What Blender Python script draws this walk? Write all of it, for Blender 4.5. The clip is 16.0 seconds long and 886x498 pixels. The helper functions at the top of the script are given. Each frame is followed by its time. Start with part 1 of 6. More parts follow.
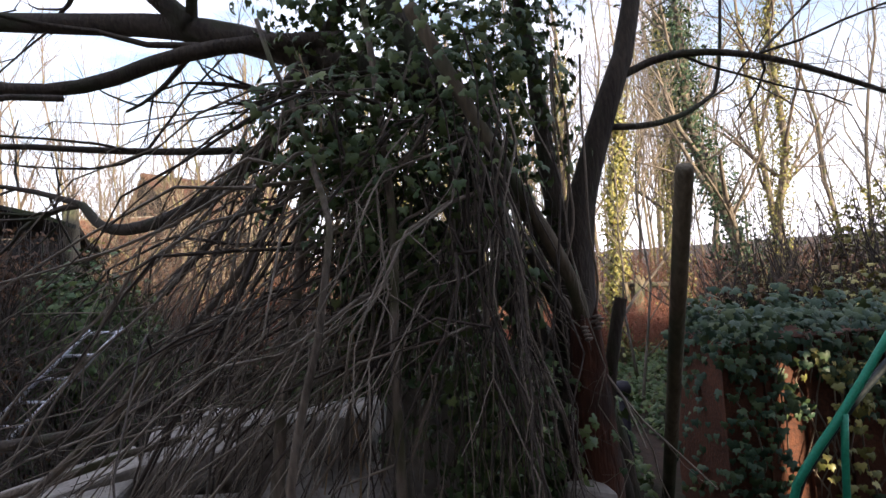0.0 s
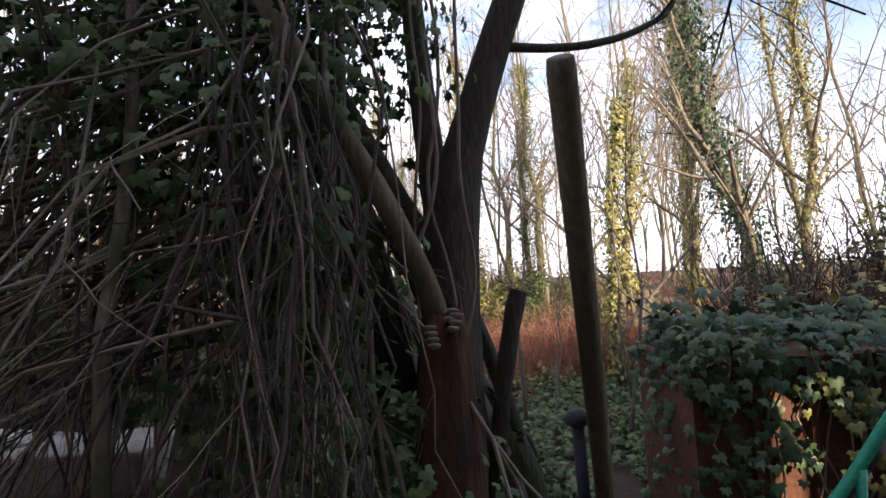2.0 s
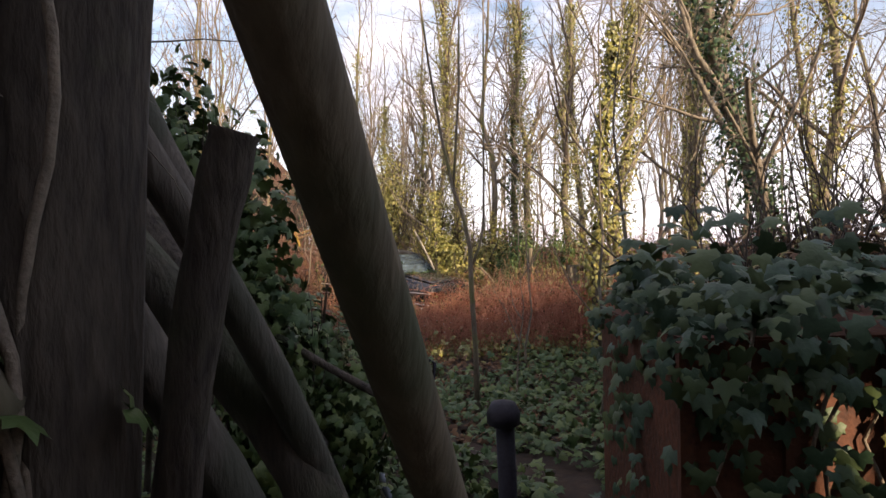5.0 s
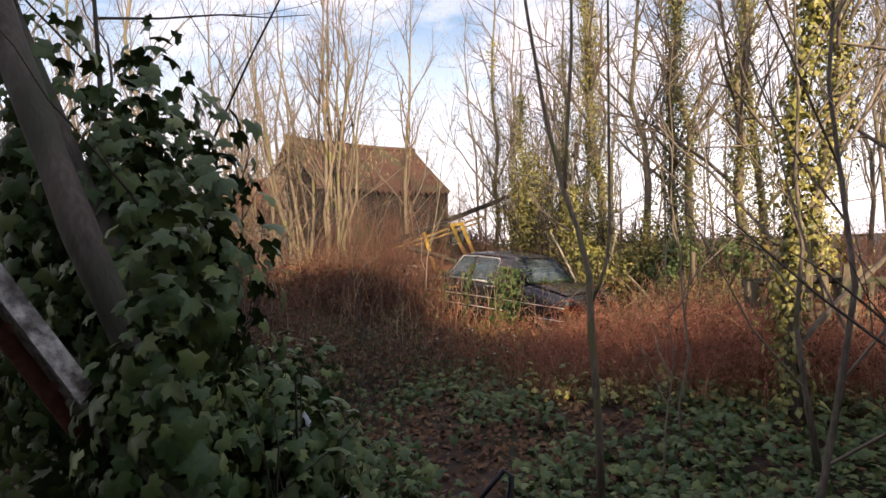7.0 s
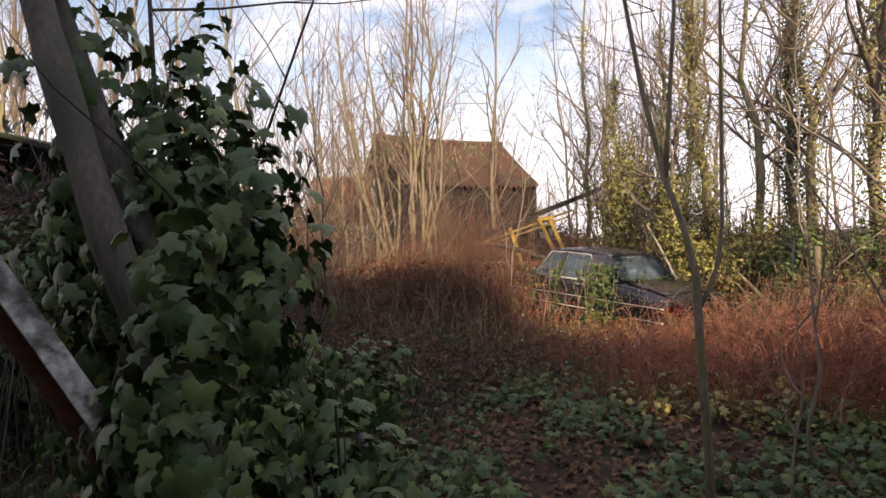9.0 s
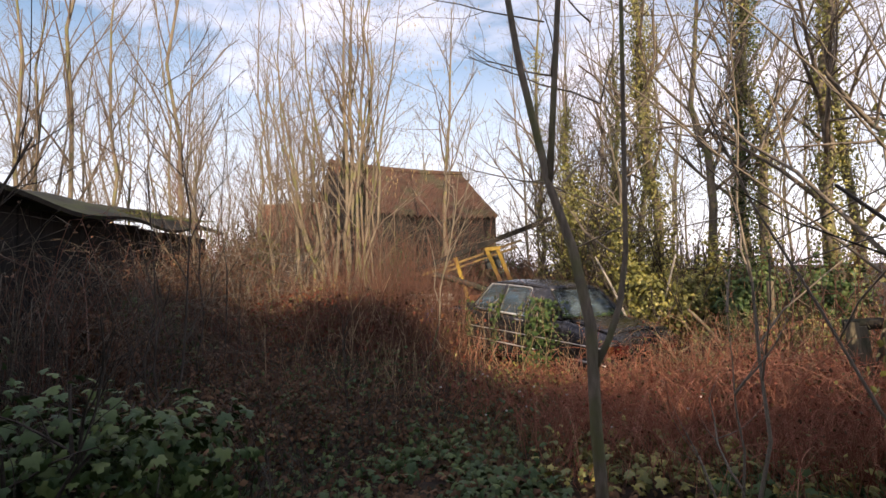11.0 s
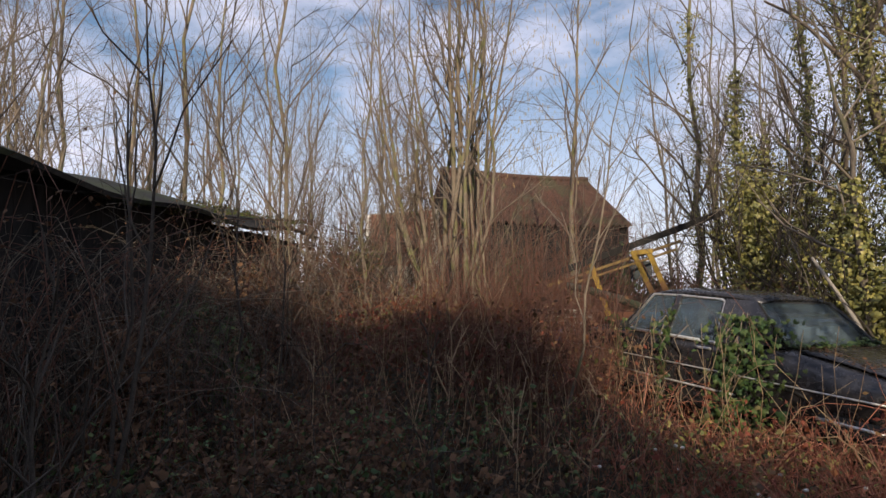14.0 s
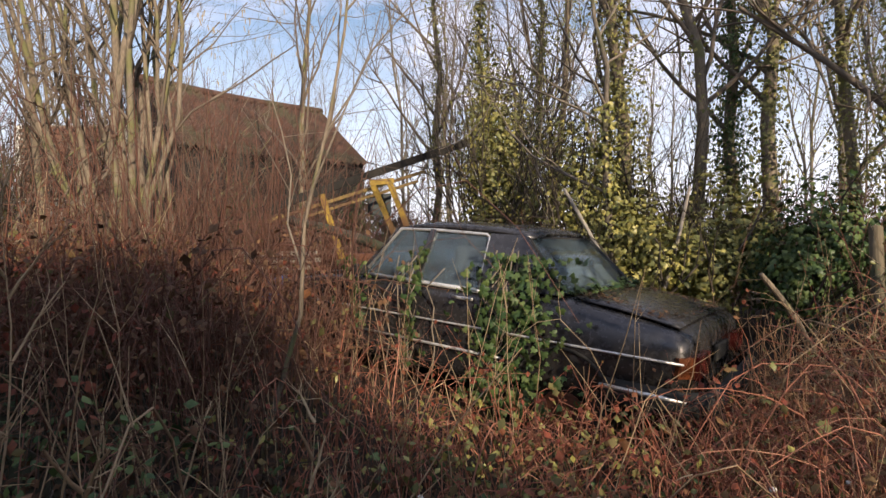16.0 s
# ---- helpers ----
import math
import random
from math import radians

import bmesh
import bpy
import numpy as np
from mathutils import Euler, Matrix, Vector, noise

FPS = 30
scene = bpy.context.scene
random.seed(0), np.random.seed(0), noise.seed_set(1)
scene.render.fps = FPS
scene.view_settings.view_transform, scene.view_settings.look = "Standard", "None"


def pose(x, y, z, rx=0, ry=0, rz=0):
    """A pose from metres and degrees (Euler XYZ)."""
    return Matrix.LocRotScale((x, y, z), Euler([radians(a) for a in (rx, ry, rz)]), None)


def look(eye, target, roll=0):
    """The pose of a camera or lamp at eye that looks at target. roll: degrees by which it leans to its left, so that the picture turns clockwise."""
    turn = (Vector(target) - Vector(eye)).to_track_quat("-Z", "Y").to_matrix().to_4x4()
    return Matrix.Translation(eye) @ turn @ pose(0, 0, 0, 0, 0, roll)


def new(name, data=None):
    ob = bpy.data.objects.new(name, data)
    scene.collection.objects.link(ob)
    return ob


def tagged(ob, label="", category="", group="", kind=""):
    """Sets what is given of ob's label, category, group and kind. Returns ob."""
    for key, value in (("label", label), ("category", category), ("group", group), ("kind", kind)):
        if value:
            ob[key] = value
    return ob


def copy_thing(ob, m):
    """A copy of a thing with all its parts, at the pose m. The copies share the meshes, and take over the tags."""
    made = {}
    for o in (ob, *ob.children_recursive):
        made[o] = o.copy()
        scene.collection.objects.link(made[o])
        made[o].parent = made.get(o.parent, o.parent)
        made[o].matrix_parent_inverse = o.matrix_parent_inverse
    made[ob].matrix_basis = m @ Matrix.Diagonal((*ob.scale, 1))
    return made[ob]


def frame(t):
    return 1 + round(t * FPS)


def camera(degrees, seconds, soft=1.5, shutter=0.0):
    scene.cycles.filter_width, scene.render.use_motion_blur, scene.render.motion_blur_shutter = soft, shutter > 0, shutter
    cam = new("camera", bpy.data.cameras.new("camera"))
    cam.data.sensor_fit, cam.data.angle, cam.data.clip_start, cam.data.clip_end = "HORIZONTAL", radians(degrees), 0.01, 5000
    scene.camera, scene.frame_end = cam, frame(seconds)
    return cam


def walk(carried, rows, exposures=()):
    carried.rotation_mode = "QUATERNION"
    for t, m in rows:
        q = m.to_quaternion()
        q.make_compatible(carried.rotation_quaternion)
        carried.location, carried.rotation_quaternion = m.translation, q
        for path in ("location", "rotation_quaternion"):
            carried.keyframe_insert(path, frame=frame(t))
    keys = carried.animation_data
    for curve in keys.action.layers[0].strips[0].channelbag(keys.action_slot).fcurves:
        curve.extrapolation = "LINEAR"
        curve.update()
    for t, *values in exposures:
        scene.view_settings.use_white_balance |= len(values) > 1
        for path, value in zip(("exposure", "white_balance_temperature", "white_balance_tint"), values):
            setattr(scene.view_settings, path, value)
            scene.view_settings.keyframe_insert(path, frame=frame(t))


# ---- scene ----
cam = camera(78.6, 16.0)
PATH = [
    (0, (-1.038, -2.329, 1.723), (-0.944, -0.332, 1.773), -4.3),
    (0.5, (-0.771, -2.094, 1.655), (-0.616, -0.101, 1.679), -1.9),
    (1, (-0.640, -1.939, 1.637), (-0.564, 0.058, 1.723), -2.7),
    (1.5, (-0.445, -1.783, 1.619), (-0.440, 0.214, 1.743), -2.3),
    (2, (-0.346, -1.589, 1.537), (-0.350, 0.408, 1.660), -3.3),
    (2.5, (-0.210, -1.303, 1.515), (-0.197, 0.694, 1.632), -4.1),
    (3, (-0.096, -1.109, 1.441), (-0.045, 0.888, 1.521), -1.5),
    (3.2, (-0.063, -1.036, 1.414), (0.000, 0.961, 1.487), -1.8),
    (5.3, (0.183, -0.246, 1.357), (0.141, 1.754, 1.332), -0.8),
    (5.5, (0.223, -0.015, 1.370), (0.106, 1.981, 1.331), -1.2),
    (6, (0.260, 0.526, 1.414), (-0.079, 2.496, 1.355), -2.9),
    (6.5, (0.313, 0.625, 1.512), (-0.160, 2.567, 1.465), -2.9),
    (7, (0.406, 0.721, 1.558), (-0.149, 2.642, 1.542), -1.7),
    (7.5, (0.467, 0.815, 1.548), (-0.235, 2.688, 1.546), -2.0),
    (8, (0.371, 0.931, 1.567), (-0.453, 2.754, 1.567), -2.2),
    (8.5, (0.291, 0.979, 1.539), (-0.571, 2.784, 1.524), -2.7),
    (9, (0.372, 1.023, 1.575), (-0.490, 2.827, 1.551), -2.1),
    (9.5, (0.540, 1.003, 1.636), (-0.268, 2.832, 1.642), -1.3),
    (9.7, (0.564, 1.018, 1.634), (-0.193, 2.870, 1.652), -1.1),
    (10.7, (0.520, 1.780, 1.560), (-0.230, 3.620, 1.640), -1.5),
    (11.8, (0.900, 2.598, 1.371), (0.069, 4.413, 1.497), -2.2),
    (12, (0.810, 2.721, 1.285), (-0.125, 4.480, 1.459), -3.8),
    (12.2, (0.670, 2.825, 1.266), (-0.372, 4.522, 1.447), -3.1),
    (12.5, (0.450, 2.947, 1.285), (-0.789, 4.503, 1.498), -4.6),
    (13, (0.137, 3.357, 1.340), (-1.226, 4.808, 1.532), -2.3),
    (13.5, (-0.181, 3.727, 1.381), (-1.457, 5.255, 1.574), -1.4),
    (14, (-0.486, 4.041, 1.357), (-1.616, 5.682, 1.530), -0.7),
    (14.5, (-0.711, 4.404, 1.363), (-1.731, 6.119, 1.502), -0.4),
    (15, (-0.977, 4.739, 1.393), (-1.823, 6.549, 1.480), 0.2),
    (15.5, (-1.025, 5.420, 1.301), (-1.630, 7.326, 1.323), 1.4),
    (16, (-1.076, 5.879, 1.286), (-1.324, 7.863, 1.237), -0.9),
]
walk(cam, [(t, look(eye, target, roll)) for t, eye, target, roll in PATH], exposures=[(0, 1.25, 6700, 11), (1.5, 1.2, 6700, 11), (3.2, 1.2, 6750, 11), (5.5, 0.72, 7300, 14), (9.7, 0.68, 7400, 15), (11.8, 0.2, 6700, 11), (13, -0.12, 6450, 10), (14.5, -0.05, 6450, 10), (16, 0.3, 6600, 10)])

# ---- world, sun ----
SUN_AZ, SUN_EL = 145.0, 19.0           # clockwise from +y, degrees above the horizon
world = bpy.data.worlds.new("sky")
scene.world = world
world.use_nodes = True
wn, wl = world.node_tree.nodes, world.node_tree.links
sky = wn.new("ShaderNodeTexSky")
sky.sky_type, sky.sun_disc = "NISHITA", False
sky.sun_elevation, sky.sun_rotation = radians(SUN_EL), radians(SUN_AZ)
sky.air_density, sky.dust_density, sky.ozone_density = 1.0, 0.6, 1.6
wco = wn.new("ShaderNodeTexCoord")
wmap = wn.new("ShaderNodeMapping")
wmap.inputs["Scale"].default_value = (1.0, 1.0, 2.6)
cloud = wn.new("ShaderNodeTexNoise")
cloud.inputs["Scale"].default_value, cloud.inputs["Detail"].default_value, cloud.inputs["Roughness"].default_value = 2.3, 7, 0.6
cramp = wn.new("ShaderNodeValToRGB")
cramp.color_ramp.elements[0].position, cramp.color_ramp.elements[1].position = 0.44, 0.68
wsep = wn.new("ShaderNodeSeparateXYZ")
low = wn.new("ShaderNodeMapRange")
low.inputs["From Min"].default_value, low.inputs["From Max"].default_value = 0.0, 0.40
low.inputs["To Min"].default_value, low.inputs["To Max"].default_value = 0.92, 0.0
cmax = wn.new("ShaderNodeMath"); cmax.operation = "MAXIMUM"
cmix = wn.new("ShaderNodeMix"); cmix.data_type = "RGBA"
cmix.inputs["B"].default_value = (7.7, 7.5, 8.8, 1)
wl.new(wco.outputs["Generated"], wmap.inputs["Vector"])
wl.new(wmap.outputs["Vector"], cloud.inputs["Vector"])
wl.new(cloud.outputs["Fac"], cramp.inputs["Fac"])
wl.new(wco.outputs["Generated"], wsep.inputs["Vector"])
wl.new(wsep.outputs["Z"], low.inputs["Value"])
wl.new(cramp.outputs["Color"], cmax.inputs[0])
wl.new(low.outputs["Result"], cmax.inputs[1])
wl.new(cmax.outputs["Value"], cmix.inputs["Factor"])
wl.new(sky.outputs["Color"], cmix.inputs["A"])
wl.new(cmix.outputs["Result"], wn["Background"].inputs["Color"])
wn["Background"].inputs["Strength"].default_value = 0.135

sun = new("sun", bpy.data.lights.new("sun", "SUN"))
sun.data.energy, sun.data.angle, sun.data.color = 5.0, radians(0.6), (1.0, 0.83, 0.62)
saz, sel = radians(SUN_AZ), radians(SUN_EL)
SUN_DIR = Vector((math.sin(saz) * math.cos(sel), math.cos(saz) * math.cos(sel), math.sin(sel)))
sun.matrix_world = look(SUN_DIR * 30, (0, 0, 0))
scene.view_settings.exposure = 0.0

# ---- materials ----
def mat(name, dark, light, scale=6.0, rough=0.8, bump=0.25, metal=0.0, isl=None, stain=None, stretch=(1, 1, 1), fine=9.0, rnd=False, spec=0.4, sub=0.0):
    """A two-scale noise material. isl: a third colour mixed in per island; stain: colour of large patches."""
    m = bpy.data.materials.new(name)
    m.use_nodes = True
    n, l = m.node_tree.nodes, m.node_tree.links
    b = n["Principled BSDF"]
    co = n.new("ShaderNodeTexCoord")
    mp = n.new("ShaderNodeMapping")
    mp.inputs["Scale"].default_value = stretch
    l.new(co.outputs["Object"], mp.inputs["Vector"])
    big, small = n.new("ShaderNodeTexNoise"), n.new("ShaderNodeTexNoise")
    big.inputs["Scale"].default_value, big.inputs["Detail"].default_value = scale, 6
    small.inputs["Scale"].default_value, small.inputs["Detail"].default_value = scale * fine, 5
    l.new(mp.outputs["Vector"], big.inputs["Vector"])
    l.new(mp.outputs["Vector"], small.inputs["Vector"])
    add = n.new("ShaderNodeMath"); add.operation = "MULTIPLY_ADD"
    add.inputs[1].default_value = 0.55
    l.new(small.outputs["Fac"], add.inputs[0])
    half = n.new("ShaderNodeMath"); half.operation = "MULTIPLY"
    half.inputs[1].default_value = 0.5
    l.new(big.outputs["Fac"], half.inputs[0])
    l.new(half.outputs[0], add.inputs[2])
    ramp = n.new("ShaderNodeValToRGB")
    ramp.color_ramp.elements[0].position, ramp.color_ramp.elements[1].position = 0.36, 0.68
    ramp.color_ramp.elements[0].color = (*dark, 1)
    ramp.color_ramp.elements[1].color = (*light, 1)
    l.new(add.outputs[0], ramp.inputs["Fac"])
    out = ramp.outputs["Color"]
    if stain:
        st = n.new("ShaderNodeTexNoise")
        st.inputs["Scale"].default_value, st.inputs["Detail"].default_value = scale * 0.45, 4
        l.new(co.outputs["Object"], st.inputs["Vector"])
        sr = n.new("ShaderNodeValToRGB")
        sr.color_ramp.elements[0].position, sr.color_ramp.elements[1].position = 0.50, 0.62
        l.new(st.outputs["Fac"], sr.inputs["Fac"])
        mx = n.new("ShaderNodeMix"); mx.data_type = "RGBA"
        mx.inputs["B"].default_value = (*stain, 1)
        l.new(sr.outputs["Color"], mx.inputs["Factor"])
        l.new(out, mx.inputs["A"])
        out = mx.outputs["Result"]
    if isl or rnd:
        geo = n.new("ShaderNodeNewGeometry") if not rnd else n.new("ShaderNodeObjectInfo")
        src = geo.outputs["Random"] if rnd else geo.outputs["Random Per Island"]
        mx = n.new("ShaderNodeMix"); mx.data_type = "RGBA"
        mx.inputs["B"].default_value = (*(isl or light), 1)
        ir = n.new("ShaderNodeMath"); ir.operation = "POWER"
        ir.inputs[1].default_value = 2.0
        l.new(src, ir.inputs[0])
        l.new(ir.outputs[0], mx.inputs["Factor"])
        l.new(out, mx.inputs["A"])
        out = mx.outputs["Result"]
    l.new(out, b.inputs["Base Color"])
    rr = n.new("ShaderNodeMapRange")
    rr.inputs["To Min"].default_value, rr.inputs["To Max"].default_value = max(0.05, rough - 0.12), min(1, rough + 0.12)
    l.new(small.outputs["Fac"], rr.inputs["Value"])
    l.new(rr.outputs["Result"], b.inputs["Roughness"])
    b.inputs["Metallic"].default_value = metal
    b.inputs["Specular IOR Level"].default_value = spec
    if bump:
        bp = n.new("ShaderNodeBump")
        bp.inputs["Strength"].default_value, bp.inputs["Distance"].default_value = bump, 0.02
        l.new(add.outputs[0], bp.inputs["Height"])
        l.new(bp.outputs["Normal"], b.inputs["Normal"])
    return m


SOIL = mat("leaf_litter", (0.016, 0.011, 0.008), (0.058, 0.036, 0.024), 1.6, 0.95, 0.9, stain=(0.026, 0.030, 0.014))
IVY = mat("ivy_leaf", (0.023, 0.052, 0.017), (0.056, 0.104, 0.034), 9, 0.46, 0.15, isl=(0.125, 0.165, 0.05), spec=0.32)
# Paler yellow-green copy of the ivy: sunlight put into the leaf colour.
IVY_SUN = mat("ivy_leaf_sunlit", (0.09, 0.105, 0.028), (0.21, 0.21, 0.058), 6, 0.45, 0.15, isl=(0.38, 0.33, 0.09), spec=0.5)
IVY_BLUE = mat("ivy_leaf_bluish", (0.018, 0.046, 0.027), (0.042, 0.085, 0.048), 9, 0.48, 0.15, isl=(0.085, 0.12, 0.045), spec=0.28)
DEAD = mat("dead_leaf", (0.038, 0.020, 0.012), (0.115, 0.058, 0.030), 9, 0.85, 0.2, isl=(0.19, 0.105, 0.055))
BRAMBLE = mat("bramble_leaf", (0.10, 0.022, 0.014), (0.24, 0.055, 0.028), 9, 0.7, 0.2, isl=(0.10, 0.10, 0.03))
STALK = mat("dry_stalk", (0.20, 0.058, 0.036), (0.44, 0.165, 0.105), 14, 0.8, 0.2, isl=(0.50, 0.25, 0.165))
# Stalk colour lifted to tawny, with the sun on the bank put into it.
STALK_SUN = mat("sunlit_tawny_stalk", (0.24, 0.11, 0.055), (0.48, 0.27, 0.15), 14, 0.8, 0.2, isl=(0.52, 0.34, 0.19))
RUSSET = mat("russet_stem", (0.085, 0.036, 0.026), (0.22, 0.10, 0.07), 14, 0.85, 0.3, isl=(0.16, 0.095, 0.07))
STRAW = mat("pale_straw", (0.30, 0.21, 0.12), (0.52, 0.40, 0.26), 14, 0.85, 0.2, isl=(0.30, 0.20, 0.12))
GRASS = mat("rank_grass", (0.09, 0.10, 0.03), (0.20, 0.18, 0.06), 9, 0.8, 0.2, isl=(0.30, 0.24, 0.11))
BARK = mat("grey_bark", (0.075, 0.062, 0.050), (0.24, 0.20, 0.16), 7, 0.9, 0.9, stretch=(1, 1, 0.25), stain=(0.085, 0.085, 0.045))
BARK_DARK = mat("dark_bark", (0.030, 0.024, 0.020), (0.095, 0.078, 0.062), 8, 0.92, 1.0, stretch=(1, 1, 0.25), stain=(0.045, 0.050, 0.028))
BARK_PALE = mat("pale_bark", (0.11, 0.088, 0.066), (0.28, 0.225, 0.168), 8, 0.9, 0.7, stretch=(1, 1, 0.25), stain=(0.17, 0.165, 0.075))
# Grey bark darkened for the leaning logs: deep shade put into the colour.
BARK_SHADE = mat("smooth_shaded_bark", (0.045, 0.038, 0.032), (0.13, 0.11, 0.092), 7, 0.85, 0.7, stretch=(1, 1, 0.25), stain=(0.06, 0.06, 0.045))
TWIG = mat("twig_bark", (0.12, 0.098, 0.076), (0.32, 0.265, 0.205), 16, 0.88, 0.4, isl=(0.20, 0.165, 0.13))
# Dark twigs; beside the path and shed this tone also carries the shade.
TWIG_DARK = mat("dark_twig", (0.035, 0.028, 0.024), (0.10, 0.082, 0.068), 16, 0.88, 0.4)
DEADWOOD = mat("dead_grey_wood", (0.14, 0.122, 0.098), (0.36, 0.315, 0.255), 18, 0.9, 0.4, isl=(0.20, 0.17, 0.14))
TWIG_SUN = mat("golden_twig", (0.10, 0.078, 0.060), (0.24, 0.185, 0.14), 14, 0.88, 0.4, isl=(0.15, 0.12, 0.095))
CATKIN = mat("catkin", (0.36, 0.26, 0.12), (0.52, 0.40, 0.20), 20, 0.8, 0.2)
RUST = mat("rusty_steel", (0.060, 0.026, 0.018), (0.17, 0.065, 0.036), 5, 0.82, 0.5, metal=0.15, stain=(0.12, 0.05, 0.03))
PEEL = mat("peeling_white_paint", (0.055, 0.048, 0.040), (0.55, 0.54, 0.51), 17, 0.8, 0.9, stain=(0.06, 0.052, 0.045), fine=3.0)
POST = mat("weathered_post", (0.085, 0.070, 0.048), (0.20, 0.165, 0.115), 6, 0.9, 0.7, stretch=(1, 1, 0.12), stain=(0.075, 0.085, 0.05))
STONE = mat("concrete_slab", (0.20, 0.18, 0.16), (0.37, 0.345, 0.31), 3.5, 0.92, 0.6, stain=(0.13, 0.12, 0.10))
OLDWOOD = mat("grey_boards", (0.13, 0.11, 0.095), (0.33, 0.29, 0.25), 4, 0.9, 0.7, stretch=(1, 1, 0.15), isl=(0.40, 0.36, 0.32))
TAR = mat("tarred_boards", (0.009, 0.008, 0.008), (0.030, 0.026, 0.023), 3, 0.9, 0.6, stretch=(1, 1, 0.2))
FELT = mat("roofing_felt", (0.010, 0.010, 0.011), (0.028, 0.027, 0.027), 3, 0.9, 0.6, stain=(0.035, 0.045, 0.018))
MOSS = mat("moss", (0.055, 0.075, 0.018), (0.14, 0.16, 0.04), 9, 0.95, 0.9, stain=(0.10, 0.075, 0.04))
TILE = mat("old_roof_tile", (0.040, 0.024, 0.020), (0.13, 0.066, 0.048), 2.5, 0.9, 0.6, stain=(0.075, 0.066, 0.040))
BRICKM = mat("old_brick", (0.13, 0.058, 0.042), (0.26, 0.125, 0.09), 5, 0.92, 0.5, rnd=True, isl=(0.30, 0.18, 0.13))
MORTAR = mat("mortar", (0.30, 0.27, 0.23), (0.45, 0.42, 0.37), 9, 0.95, 0.5)
WHITE = mat("white_render", (0.55, 0.53, 0.50), (0.78, 0.76, 0.73), 3, 0.9, 0.3)
PAINT = mat("dull_grey_car_paint", (0.052, 0.051, 0.055), (0.098, 0.096, 0.103), 2.5, 0.26, 0.03, metal=0.6, stain=(0.062, 0.058, 0.056), spec=0.6)
CHROME = mat("tarnished_chrome", (0.62, 0.61, 0.60), (0.82, 0.81, 0.80), 14, 0.30, 0.05, metal=0.55)
RUBBER = mat("perished_rubber", (0.012, 0.012, 0.012), (0.035, 0.034, 0.033), 9, 0.85, 0.3)
LAMP = mat("orange_lamp_glass", (0.05, 0.018, 0.008), (0.17, 0.048, 0.016), 18, 0.25, 0.2)
LAMP_RED = mat("red_lamp_glass", (0.05, 0.010, 0.008), (0.12, 0.018, 0.014), 18, 0.25, 0.2)
CLOTH = mat("faded_seat_cloth", (0.035, 0.033, 0.032), (0.075, 0.070, 0.066), 9, 0.95, 0.3)
YELLOW = mat("worn_yellow_paint", (0.20, 0.125, 0.022), (0.42, 0.28, 0.05), 4, 0.7, 0.4, stain=(0.16, 0.085, 0.035))
OCHRE = mat("rusted_ochre_paint", (0.10, 0.062, 0.024), (0.27, 0.18, 0.065), 5, 0.75, 0.4, stain=(0.09, 0.045, 0.025))
BLUE = mat("blue_plastic", (0.015, 0.055, 0.20), (0.03, 0.10, 0.34), 5, 0.45, 0.1)
GREENP = mat("green_tube", (0.012, 0.22, 0.13), (0.025, 0.36, 0.22), 7, 0.38, 0.1)
BLACKP = mat("black_pipe", (0.012, 0.018, 0.022), (0.03, 0.04, 0.046), 7, 0.45, 0.1)
GREYP = mat("grey_plastic_pipe", (0.17, 0.19, 0.22), (0.30, 0.33, 0.37), 5, 0.5, 0.15)
CAP = mat("dark_cap", (0.012, 0.011, 0.018), (0.035, 0.033, 0.048), 9, 0.7, 0.2)
ALU = mat("aluminium", (0.42, 0.44, 0.48), (0.62, 0.64, 0.68), 7, 0.4, 0.1, metal=0.8)
ROT = mat("rotten_wood", (0.035, 0.014, 0.009), (0.11, 0.042, 0.024), 7, 0.95, 1.0, stretch=(1, 1, 0.2), stain=(0.03, 0.02, 0.016))
FUNGUS = mat("pale_fungus", (0.16, 0.135, 0.115), (0.34, 0.29, 0.25), 16, 0.9, 0.5)
SHADE_WALL = mat("unseen_shade_wall", (0.16, 0.13, 0.11), (0.28, 0.23, 0.19), 1.2, 0.95, 0.3)

GLASS = bpy.data.materials.new("dusty_sky_glass")
GLASS.use_nodes = True
gn, gl = GLASS.node_tree.nodes, GLASS.node_tree.links
gb = gn["Principled BSDF"]
gb.inputs["Base Color"].default_value = (0.55, 0.70, 0.78, 1)
gb.inputs["Transmission Weight"].default_value, gb.inputs["IOR"].default_value = 1.0, 1.45
gno = gn.new("ShaderNodeTexNoise")
gno.inputs["Scale"].default_value, gno.inputs["Detail"].default_value = 2.2, 3
gmr = gn.new("ShaderNodeMapRange")
gmr.inputs["To Min"].default_value, gmr.inputs["To Max"].default_value = 0.06, 0.22
gl.new(gno.outputs["Fac"], gmr.inputs["Value"])
gl.new(gmr.outputs["Result"], gb.inputs["Roughness"])
# Bluish diffuse film: dust, with the reflected sky put into its colour.
gfilm = gn.new("ShaderNodeBsdfDiffuse")
gfilm.inputs["Color"].default_value = (0.16, 0.21, 0.25, 1)
gmx = gn.new("ShaderNodeMixShader")
gmr2 = gn.new("ShaderNodeMapRange")
gmr2.inputs["From Min"].default_value, gmr2.inputs["From Max"].default_value = 0.3, 0.7
gmr2.inputs["To Min"].default_value, gmr2.inputs["To Max"].default_value = 0.12, 0.26
gl.new(gno.outputs["Fac"], gmr2.inputs["Value"])
gl.new(gmr2.outputs["Result"], gmx.inputs["Fac"])
gl.new(gb.outputs["BSDF"], gmx.inputs[1])
gl.new(gfilm.outputs["BSDF"], gmx.inputs[2])
gl.new(gmx.outputs["Shader"], gn["Material Output"].inputs["Surface"])


